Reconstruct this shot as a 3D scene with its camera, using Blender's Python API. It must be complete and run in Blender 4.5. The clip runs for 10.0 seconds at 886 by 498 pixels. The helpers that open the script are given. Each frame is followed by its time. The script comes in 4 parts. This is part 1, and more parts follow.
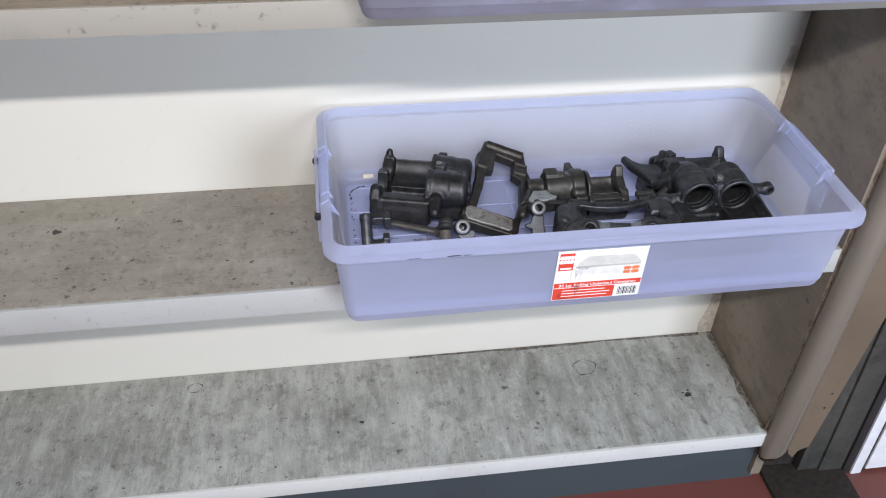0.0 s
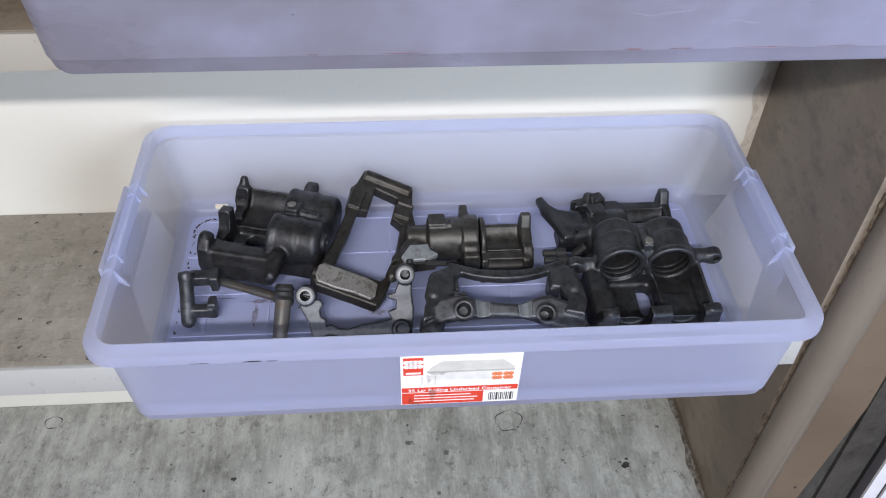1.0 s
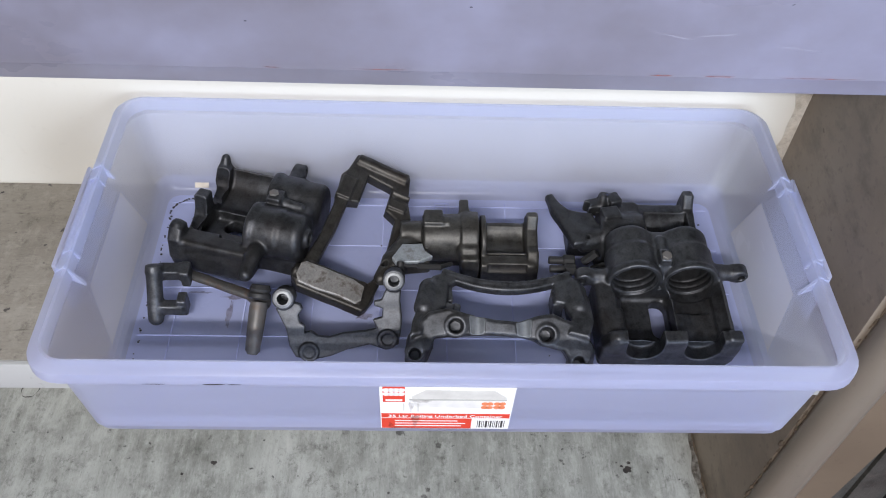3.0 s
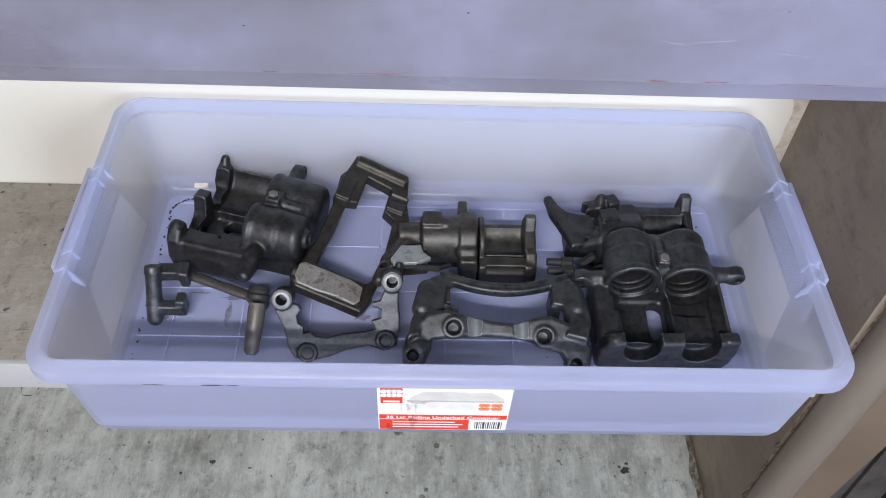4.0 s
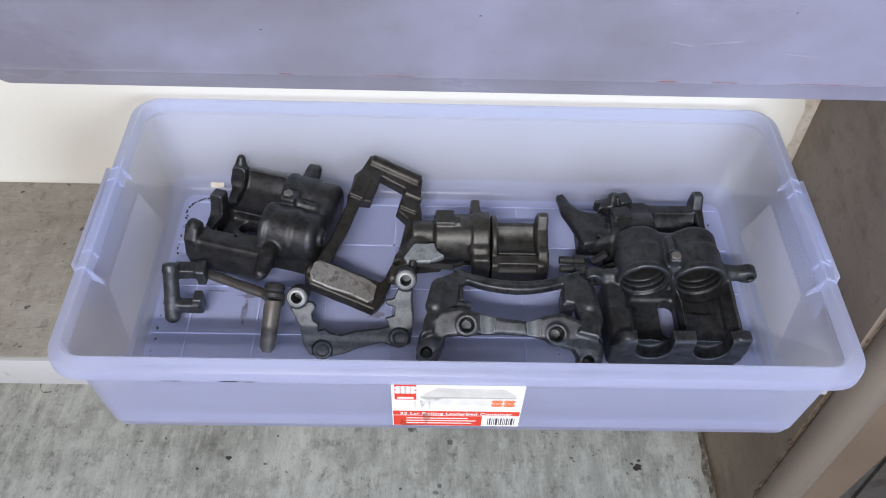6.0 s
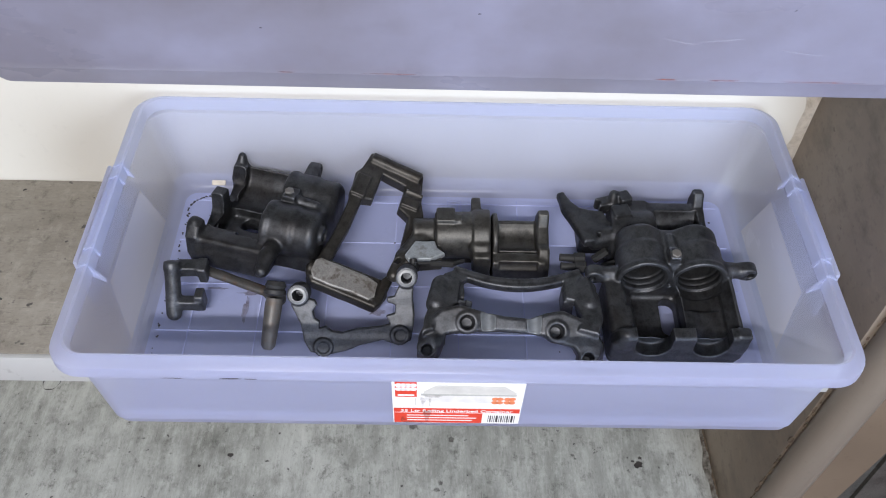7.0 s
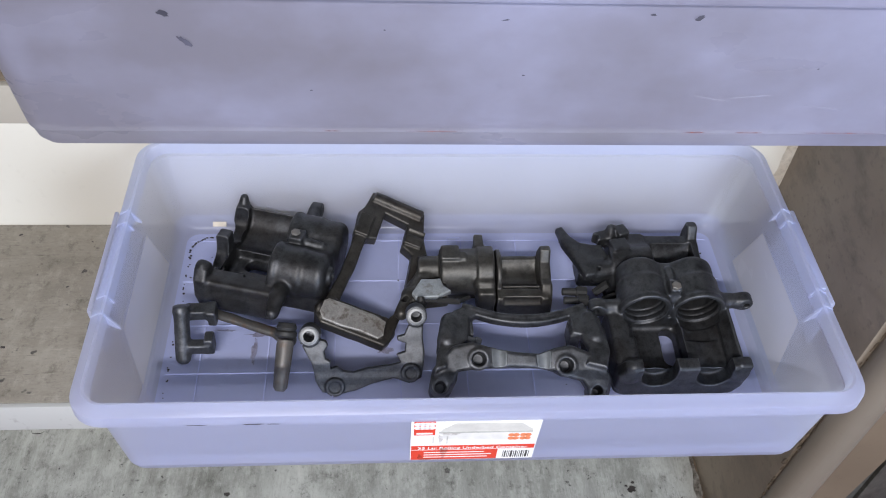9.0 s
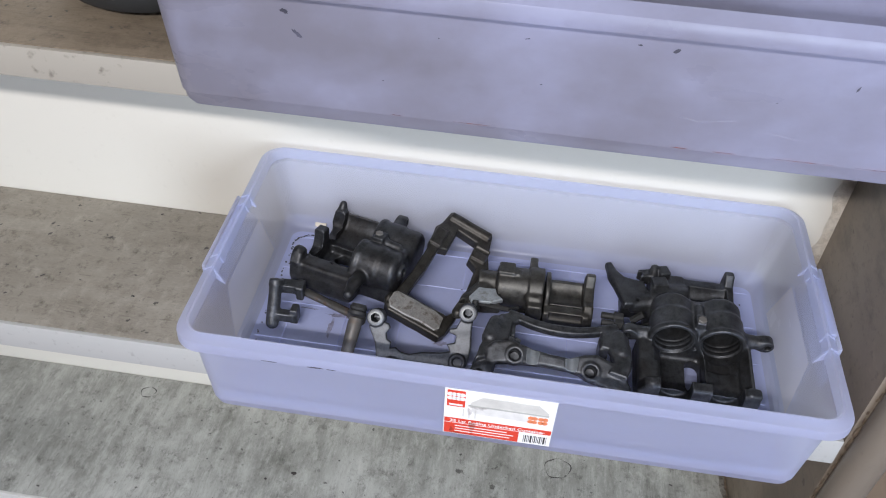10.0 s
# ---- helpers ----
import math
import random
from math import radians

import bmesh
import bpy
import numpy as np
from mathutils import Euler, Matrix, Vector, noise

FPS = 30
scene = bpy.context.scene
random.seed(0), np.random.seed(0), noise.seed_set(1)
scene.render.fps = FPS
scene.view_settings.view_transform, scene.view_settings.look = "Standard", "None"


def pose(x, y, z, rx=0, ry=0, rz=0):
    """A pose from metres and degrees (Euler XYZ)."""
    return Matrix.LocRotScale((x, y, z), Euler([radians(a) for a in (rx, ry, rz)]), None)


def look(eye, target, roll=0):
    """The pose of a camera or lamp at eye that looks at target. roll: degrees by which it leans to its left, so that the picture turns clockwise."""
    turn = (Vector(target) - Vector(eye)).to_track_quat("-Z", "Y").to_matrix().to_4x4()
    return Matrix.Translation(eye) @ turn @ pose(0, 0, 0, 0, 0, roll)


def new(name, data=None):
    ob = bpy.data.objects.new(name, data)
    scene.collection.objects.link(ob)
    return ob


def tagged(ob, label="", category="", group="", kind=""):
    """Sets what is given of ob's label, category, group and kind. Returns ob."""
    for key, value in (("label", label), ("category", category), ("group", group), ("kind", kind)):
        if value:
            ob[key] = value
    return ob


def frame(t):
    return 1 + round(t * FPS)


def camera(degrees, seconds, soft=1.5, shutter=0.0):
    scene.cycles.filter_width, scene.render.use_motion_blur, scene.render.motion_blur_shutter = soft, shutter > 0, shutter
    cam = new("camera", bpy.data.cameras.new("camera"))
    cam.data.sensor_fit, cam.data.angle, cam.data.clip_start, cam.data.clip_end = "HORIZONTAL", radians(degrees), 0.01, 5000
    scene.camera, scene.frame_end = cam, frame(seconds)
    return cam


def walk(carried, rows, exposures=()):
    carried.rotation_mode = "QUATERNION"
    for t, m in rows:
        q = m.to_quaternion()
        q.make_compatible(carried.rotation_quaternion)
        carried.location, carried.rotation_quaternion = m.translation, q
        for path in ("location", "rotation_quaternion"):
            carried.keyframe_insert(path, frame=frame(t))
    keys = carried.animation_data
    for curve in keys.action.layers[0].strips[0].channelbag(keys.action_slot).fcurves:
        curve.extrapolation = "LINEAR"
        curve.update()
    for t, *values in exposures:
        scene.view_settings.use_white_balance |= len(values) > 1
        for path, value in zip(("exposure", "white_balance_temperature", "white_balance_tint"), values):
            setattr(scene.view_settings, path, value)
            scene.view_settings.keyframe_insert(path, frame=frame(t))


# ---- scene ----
cam = camera(55.0, 10.0, soft=1.1)
PATH = [
    (0, (0.1753, -0.0272, 1.3858), (0.2984, 0.7567, 0.7772), 1.46),
    (0.5, (0.3385, 0.1340, 1.3609), (0.4379, 0.8909, 0.7150), 1.40),
    (1, (0.4681, 0.2859, 1.3637), (0.5258, 1.0135, 0.6802), 1.30),
    (1.5, (0.4835, 0.3836, 1.3531), (0.5251, 1.0856, 0.6420), 1.79),
    (2, (0.4881, 0.4074, 1.3559), (0.5258, 1.0924, 0.6283), 2.35),
    (2.5, (0.4992, 0.4134, 1.3511), (0.5346, 1.0876, 0.6134), 2.75),
    (4, (0.5035, 0.4147, 1.3564), (0.5372, 1.0839, 0.6141), 3.19),
    (4.5, (0.5069, 0.4189, 1.3588), (0.5393, 1.0877, 0.6160), 3.00),
    (5, (0.5053, 0.4203, 1.3596), (0.5311, 1.0879, 0.6155), 2.52),
    (5.5, (0.5030, 0.4095, 1.3628), (0.5245, 1.0778, 0.6192), 2.30),
    (7, (0.5051, 0.4068, 1.3652), (0.5207, 1.0726, 0.6192), 1.97),
    (7.5, (0.5083, 0.4029, 1.3691), (0.5305, 1.0700, 0.6244), 2.17),
    (8, (0.5032, 0.4032, 1.3666), (0.5303, 1.0739, 0.6253), 2.19),
    (8.5, (0.4933, 0.4099, 1.3724), (0.5357, 1.0856, 0.6365), 2.73),
    (9, (0.4470, 0.4099, 1.3903), (0.5144, 1.0924, 0.6625), 3.84),
    (9.5, (0.4239, 0.3649, 1.4106), (0.4805, 1.0747, 0.7085), 4.67),
    (10, (0.5251, 0.2306, 1.4341), (0.4455, 0.9790, 0.7758), 3.30),
]
walk(cam, [(t, look(eye, target, roll)) for t, eye, target, roll in PATH], exposures=[(0, 0.0), (0.5, -0.12), (1.0, -0.03), (1.5, 0.05), (4.0, 0.04), (8.5, 0.06), (9.5, 0.02), (10.0, -0.04)])

# ---- light: daylight from the open door, and a tube lamp on the ceiling ----
world = bpy.data.worlds.new("sky")
scene.world = world
world.use_nodes = True
wn = world.node_tree.nodes
sky = wn.new("ShaderNodeTexSky")
sky.sky_type = "NISHITA"
sky.sun_disc = False
sky.sun_elevation, sky.sun_rotation = radians(50), radians(150)
wn["Background"].inputs["Strength"].default_value = 0.06
world.node_tree.links.new(sky.outputs["Color"], wn["Background"].inputs["Color"])


def area_lamp(name, m, sx, sy, watts, colour):
    lamp = bpy.data.lights.new(name, "AREA")
    lamp.shape, lamp.size, lamp.size_y, lamp.energy, lamp.color = "RECTANGLE", sx, sy, watts, colour
    ob = new(name, lamp)
    ob.matrix_world = m
    return ob


area_lamp("door_daylight", look((1.5, -1.72, 1.15), (1.2, 2.0, 1.05)), 0.9, 1.3, 81, (0.715, 0.825, 1.0))
area_lamp("tube_lamp", look((0.10, -0.98, 2.40), (0.10, 0.95, 0.95)), 1.2, 0.06, 71, (0.985, 0.97, 1.0))

# ---- tools ----
def mesh_object(name, mesh, material, parent=None, label="", sharp=35):
    mesh.materials.append(material)
    mesh.shade_smooth()
    if sharp:
        mesh.set_sharp_from_angle(angle=radians(sharp))
    ob = new(name, mesh)
    if parent:
        ob.parent = parent
    return tagged(ob, label)


def part(name, bm, material, parent=None, label="", sharp=35):
    """Links a bmesh as one mesh object, under a thing or a part."""
    bmesh.ops.recalc_face_normals(bm, faces=bm.faces)
    mesh = bpy.data.meshes.new(name)
    bm.to_mesh(mesh)
    bm.free()
    return mesh_object(name, mesh, material, parent, label, sharp)


def thing(name, label, category, m=Matrix(), group="", kind=""):
    ob = new(name)
    ob.empty_display_size = 0.05
    ob.matrix_world = m
    return tagged(ob, label, category, group, kind)


def add_box(bm, x0, x1, y0, y1, z0, z1, bevel=0.0, m=None):
    geo = bmesh.ops.create_cube(bm, size=1.0)["verts"]
    bmesh.ops.scale(bm, vec=(x1 - x0, y1 - y0, z1 - z0), verts=geo)
    bmesh.ops.translate(bm, vec=((x0 + x1) / 2, (y0 + y1) / 2, (z0 + z1) / 2), verts=geo)
    if bevel:
        edges = list({e for v in geo for e in v.link_edges})
        made = bmesh.ops.bevel(bm, geom=edges, offset=bevel, segments=2, affect="EDGES", profile=0.6)
        geo = made["verts"]
    if m:
        bmesh.ops.transform(bm, matrix=m, verts=geo)
    return bm


def box(*sizes, bevel=0.0):
    return add_box(bmesh.new(), *sizes, bevel=bevel)


def add_turned(bm, profile, m=Matrix(), steps=24):
    """A turned body: rows of (radius, height) round the z axis, moved by m."""
    rings = []
    for r, z in profile:
        rings.append([bm.verts.new(m @ Vector((r * math.cos(math.tau * k / steps), r * math.sin(math.tau * k / steps), z))) for k in range(steps)])
    for a, b in zip(rings, rings[1:]):
        for k in range(steps):
            bm.faces.new((a[k], a[(k + 1) % steps], b[(k + 1) % steps], b[k]))
    bm.faces.new(rings[0][::-1])
    bm.faces.new(rings[-1])
    return bm


def along(a, b):
    """A pose whose z axis runs from a to b."""
    return Matrix.Translation(a) @ (Vector(b) - Vector(a)).to_track_quat("Z", "Y").to_matrix().to_4x4()


def add_rod(bm, a, b, r, steps=16, soft=0.0):
    n = (Vector(b) - Vector(a)).length
    s = soft or r * 0.15
    return add_turned(bm, [(r - s, 0), (r, s), (r, n - s), (r - s, n)], along(a, b), steps)


# Castings: solids joined and cut as distance fields, then skinned.
def solid_box(c, half, r=0.003, turn=(0, 0, 0)):
    rot = np.array(Euler([radians(a) for a in turn]).to_matrix())

    def f(p):
        q = np.abs((p - np.array(c)) @ rot) - (np.array(half) - r)
        return np.linalg.norm(np.maximum(q, 0), axis=-1) + np.minimum(q.max(-1), 0) - r
    return f


def solid_rod(a, b, r, soft=0.002):
    a, b = np.array(a, float), np.array(b, float)
    n = np.linalg.norm(b - a)
    way = (b - a) / n

    def f(p):
        h = (p - a) @ way
        d = np.linalg.norm(p - a - h[..., None] * way, axis=-1) - (r - soft)
        e = np.abs(h - n / 2) - (n / 2 - soft)
        return np.minimum(np.maximum(d, e), 0) + np.hypot(np.maximum(d, 0), np.maximum(e, 0)) - soft
    return f


def solid_limb(a, b, ra, rb=None, flat=1.0):
    """A rounded limb from a to b; flat squashes it in z."""
    a, b = np.array(a, float), np.array(b, float)
    rb = ra if rb is None else rb
    s = np.array((1, 1, 1 / flat))

    def f(p):
        pa, ba = (p - a) * s, (b - a) * s
        h = np.clip(pa @ ba / (ba @ ba), 0, 1)
        return (np.linalg.norm(pa - h[..., None] * ba, axis=-1) - (ra + (rb - ra) * h)) * min(1, flat)
    return f


def solid_plate(outline, o, u, v, thick, r=0.002, hole=None):
    """A plate with the given outline (and hole) in the plane o, u, v; its body lies below that face."""
    o, u, v = (np.array(w, float) for w in (o, u, v))
    n = np.cross(u, v)

    def inside(a, b, pts):
        d, sign = np.full(a.shape, 9.0), np.ones(a.shape)
        for (x0, y0), (x1, y1) in zip(pts, pts[1:] + pts[:1]):
            ex, ey, wx, wy = x1 - x0, y1 - y0, a - x0, b - y0
            h = np.clip((wx * ex + wy * ey) / (ex * ex + ey * ey), 0, 1)
            d = np.minimum(d, np.hypot(wx - ex * h, wy - ey * h))
            over = (y0 > b) != (y1 > b)
            sign = np.where(over & (wx < ex * wy / (ey if abs(ey) > 1e-9 else 1e-9)), -sign, sign)
        return d * sign

    def f(p):
        q = p - o
        a, b = q @ u, q @ v
        d = inside(a, b, outline)
        if hole:
            d = np.maximum(d, -inside(a, b, hole))
        d, e = d + r, np.abs(q @ n + thick / 2) - thick / 2 + r
        return np.minimum(np.maximum(d, e), 0) + np.hypot(np.maximum(d, 0), np.maximum(e, 0)) - r
    return f


def casting_mesh(name, adds, cuts, lo, hi, h=0.0012, blend=0.0028, cut_blend=0.0010, rough=0.00015, seed=0.0):
    lo, hi = np.array(lo, float) - 3 * h, np.array(hi, float) + 3 * h
    n = np.ceil((hi - lo) / h).astype(int) + 1
    p = np.stack(np.meshgrid(*[lo[i] + h * np.arange(n[i]) for i in range(3)], indexing="ij"), -1).astype(np.float32)

    def join(a, b, k):
        t = np.clip(0.5 + 0.5 * (b - a) / k, 0, 1)
        return b * (1 - t) + a * t - k * t * (1 - t)
    v = adds[0](p)
    for g in adds[1:]:
        v = join(v, g(p), blend)
    for g in cuts:
        v = -join(-v, g(p), cut_blend)
    q = p * 160 + seed
    v = v + rough * (np.sin(q[..., 0] + 1.7 * np.sin(q[..., 1])) + np.sin(1.3 * q[..., 1] + 2 * np.sin(0.9 * q[..., 2])) + np.sin(1.1 * q[..., 2] + 1.5 * np.sin(q[..., 0]))) / 1.5
    s = v < 0
    o = [(i, j, k) for i in (0, 1) for j in (0, 1) for k in (0, 1)]
    m = n - 1
    count = sum(s[i:m[0] + i, j:m[1] + j, k:m[2] + k].astype(int) for i, j, k in o)
    live = (count > 0) & (count < 8)
    cells = np.argwhere(live)
    index = np.full(live.shape, -1)
    index[live] = np.arange(len(cells))
    acc, num = np.zeros((len(cells), 3)), np.zeros(len(cells))
    for a in o:
        for axis in range(3):
            if a[axis]:
                continue
            b = np.array(a)
            b[axis] = 1
            ca, cb = cells + a, cells + b
            va, vb = v[tuple(ca.T)], v[tuple(cb.T)]
            hit = (va < 0) != (vb < 0)
            t = np.where(hit, va / np.where(hit, va - vb, 1), 0)
            acc[hit] += (np.array(a) + t[:, None] * (b - np.array(a)))[hit]
            num += hit
    verts = (cells + acc / num[:, None]) * h + lo
    quads = []
    for axis in range(3):
        b, c = (axis + 1) % 3, (axis + 2) % 3
        one = [slice(None)] * 3
        two = [slice(None)] * 3
        one[axis], two[axis] = slice(0, -1), slice(1, None)
        sa, sb = s[tuple(one)], s[tuple(two)]
        e = np.argwhere(sa != sb)
        e = e[(e[:, b] > 0) & (e[:, c] > 0) & (e[:, b] < m[b]) & (e[:, c] < m[c])]
        db, dc = np.eye(3, dtype=int)[b], np.eye(3, dtype=int)[c]
        ring = [index[tuple((e - x * db - y * dc).T)] for x, y in ((1, 1), (0, 1), (0, 0), (1, 0))]
        quad = np.stack(ring, 1)
        flip = ~sa[tuple(e.T)]
        quad[flip] = quad[flip][:, ::-1]
        quads.append(quad)
    mesh = bpy.data.meshes.new(name)
    mesh.from_pydata(verts.tolist(), [], np.concatenate(quads).tolist())
    mesh.update()
    return mesh


def cast_part(name, adds, cuts, lo, hi, material, parent, label="", **more):
    return mesh_object(name, casting_mesh(name, adds, cuts, lo, hi, **more), material, parent, label, sharp=0)


def ring_points(x0, x1, y0, y1, z, r, well=0.0, half=0.05, n=7):
    """A rectangle with round corners; both short ends are set in by well over the middle."""
    pts = []
    for cx, cy, a0 in ((x1 - r, y1 - r, 0), (x0 + r, y1 - r, 90), (x0 + r, y0 + r, 180), (x1 - r, y0 + r, 270)):
        for k in range(n + 1):
            a = radians(a0 + 90 * k / n)
            pts.append((cx + r * math.cos(a), cy + r * math.sin(a), z))
        if a0 == 90:
            pts += [(x0 + well, half, z), (x0 + well, -half, z)]
    return pts + [(x1 - well, -half, z), (x1 - well, half, z)]


def add_loft(bm, rings, cap_first=True, cap_last=True):
    rows = [[bm.verts.new(p) for p in ring] for ring in rings]
    for a, b in zip(rows, rows[1:]):
        for k in range(len(a)):
            bm.faces.new((a[k], a[(k + 1) % len(a)], b[(k + 1) % len(a)], b[k]))
    if cap_first:
        bm.faces.new(rows[0][::-1])
    if cap_last:
        bm.faces.new(rows[-1])
    return bm


# ---- materials ----
class Nodes:
    def __init__(self, name):
        self.mat = bpy.data.materials.new(name)
        self.mat.use_nodes = True
        self.tree = self.mat.node_tree
        self.bsdf = self.tree.nodes["Principled BSDF"]
        self.out = self.tree.nodes["Material Output"]
        self.coord = self.tree.nodes.new("ShaderNodeTexCoord").outputs["Object"]

    def add(self, kind, **values):
        node = self.tree.nodes.new(kind)
        for key, value in values.items():
            node.inputs[key.replace("_", " ")].default_value = value
        return node

    def link(self, a, b):
        self.tree.links.new(a, b)

    def scaled(self, scale):
        node = self.add("ShaderNodeMapping")
        node.inputs["Scale"].default_value = scale
        self.link(self.coord, node.inputs["Vector"])
        return node.outputs["Vector"]

    def noise(self, scale, detail=4.0, stretch=(1, 1, 1), rough=0.55):
        node = self.add("ShaderNodeTexNoise", Scale=scale, Detail=detail, Roughness=rough)
        self.link(self.scaled(stretch), node.inputs["Vector"])
        return node.outputs["Fac"]

    def ramp(self, fac, *stops):
        node = self.add("ShaderNodeValToRGB")
        ends = node.color_ramp.elements
        while len(ends) < len(stops):
            ends.new(0.5)
        for e, (at, c) in zip(ends, stops):
            e.position = at
            e.color = (c, c, c, 1) if isinstance(c, (int, float)) else (*c, 1)
        self.link(fac, node.inputs["Fac"])
        return node.outputs["Color"]

    def mix(self, fac, a, b, blend="MIX"):
        node = self.add("ShaderNodeMix")
        node.data_type, node.blend_type = "RGBA", blend
        for at, v in ((0, fac), (6, a), (7, b)):
            if isinstance(v, (int, float)):
                node.inputs[at].default_value = v if at == 0 else (v, v, v, 1)
            elif isinstance(v, tuple):
                node.inputs[at].default_value = (*v, 1)
            else:
                self.link(v, node.inputs[at])
        return node.outputs[2]

    def bump(self, height, strength=0.3, distance=0.001):
        node = self.add("ShaderNodeBump", Strength=strength, Distance=distance)
        self.link(height, node.inputs["Height"])
        self.link(node.outputs["Normal"], self.bsdf.inputs["Normal"])
        return node.outputs["Normal"]

    def set(self, colour=None, rough=None, metal=None, spec=None):
        for key, v in (("Base Color", colour), ("Roughness", rough), ("Metallic", metal), ("Specular IOR Level", spec)):
            if v is None:
                continue
            if isinstance(v, (int, float)):
                self.bsdf.inputs[key].default_value = v
            elif isinstance(v, tuple):
                self.bsdf.inputs[key].default_value = (*v, 1)
            else:
                self.link(v, self.bsdf.inputs[key])
        return self.mat


def plain(name, colour, rough=0.5, metal=0.0, vary=0.12, scale=60):
    n = Nodes(name)
    dark = tuple(c * (1 - vary) for c in colour)
    light = tuple(min(1, c * (1 + vary)) for c in colour)
    f = n.noise(scale, 5)
    n.bump(f, 0.15, 0.0005)
    return n.set(n.ramp(f, (0.3, dark), (0.7, light)), rough, metal)


def weathered_board(name, base, streak, stain, along_y, grain=0.4):
    """A worn grey board: broad blotches, pale scuffs, scratches and dark specks."""
    n = Nodes(name)
    st = (3.2, 1, 1) if along_y else (1, 3.2, 1)
    hair = (9, 0.7, 1) if along_y else (0.7, 9, 1)
    blot, cloud, big = n.noise(6, 9, st, 0.70), n.noise(8, 10, (1, 1, 1), 0.74), n.noise(2.7, 4)
    fine, scratch = n.noise(120, 5, st, 0.75), n.noise(34, 3, hair, 0.6)
    speck, spot = n.noise(80, 2), n.noise(30, 4)
    c = n.mix(n.ramp(blot, (0.36, 0.0), (0.66, 1.0)), base, streak)
    c = n.mix(n.ramp(cloud, (0.48, 0.0), (0.66, 0.65)), c, stain)
    c = n.mix(n.ramp(big, (0.42, 0.0), (0.70, 0.55)), c, tuple(v * 0.72 for v in base))
    c = n.mix(n.ramp(fine, (0.30, 0.4), (0.44, 0.0)), c, tuple(v * 0.5 for v in stain))
    c = n.mix(n.ramp(fine, (0.56, 0.0), (0.72, 0.35)), c, tuple(min(1, v * 1.35) for v in streak))
    smudge = n.noise(48, 10, (1, 0.8, 1), 0.80)
    c = n.mix(n.ramp(smudge, (0.535, 0.0), (0.66, 0.75)), c, tuple(v * 0.55 for v in stain))
    c = n.mix(n.ramp(scratch, (0.66, 0.0), (0.74, 0.25)), c, tuple(min(1, v * 1.45) for v in streak))
    c = n.mix(n.ramp(scratch, (0.27, 0.6), (0.33, 0.0)), c, tuple(v * 0.45 for v in stain))
    c = n.mix(n.ramp(speck, (0.69, 0.0), (0.73, 0.9)), c, (0.035, 0.032, 0.03))
    c = n.mix(n.ramp(spot, (0.70, 0.0), (0.73, 0.85)), c, (0.05, 0.046, 0.042))
    brush, wash = n.noise(62, 7, (1, 0.16, 1) if along_y else (0.16, 1, 1), 0.80), n.noise(38, 9, (1, 0.6, 1), 0.78)
    c = n.mix(n.ramp(brush, (0.50, 0.0), (0.66, grain)), c, tuple(min(1, v * 1.22) for v in streak))
    c = n.mix(n.ramp(brush, (0.32, grain), (0.46, 0.0)), c, tuple(v * 0.8 for v in stain))
    c = n.mix(n.ramp(wash, (0.52, 0.0), (0.68, 0.6)), c, tuple(min(1, v * 1.15) for v in streak))
    n.bump(n.mix(0.5, fine, brush), 0.5, 0.001)
    return n.set(c, n.ramp(blot, (0.3, 0.6), (0.7, 0.42)))


def painted(name, colour, dirt, amount=0.35, rough=0.55):
    n = Nodes(name)
    big, fine = n.noise(4.0, 5), n.noise(90, 4)
    c = n.mix(n.ramp(big, (0.5, 0.0), (0.8, amount)), colour, dirt)
    c = n.mix(n.ramp(fine, (0.62, 0.0), (0.8, amount)), c, tuple(v * 0.7 for v in dirt))
    n.bump(n.noise(140, 4), 0.12, 0.0006)
    return n.set(c, rough)


def grimy(name, colour, dirt):
    """Old dull paint: clouds of dirt, rubbed streaks and a few dark specks."""
    n = Nodes(name)
    big, mid, fine, speck = n.noise(3.5, 6), n.noise(13, 9, (1, 1, 1.8), 0.7), n.noise(95, 4), n.noise(46, 3)
    c = n.mix(n.ramp(big, (0.40, 0.0), (0.66, 0.8)), colour, dirt)
    c = n.mix(n.ramp(mid, (0.50, 0.0), (0.68, 0.8)), c, tuple(v * 0.8 for v in dirt))
    c = n.mix(n.ramp(mid, (0.28, 0.5), (0.42, 0.0)), c, tuple(v * 1.2 for v in colour))
    c = n.mix(n.ramp(fine, (0.58, 0.0), (0.72, 0.4)), c, tuple(v * 0.6 for v in dirt))
    c = n.mix(n.ramp(speck, (0.70, 0.0), (0.74, 0.7)), c, tuple(v * 0.35 for v in dirt))
    n.bump(fine, 0.2, 0.0006)
    return n.set(c, n.ramp(mid, (0.3, 0.6), (0.7, 0.48)))


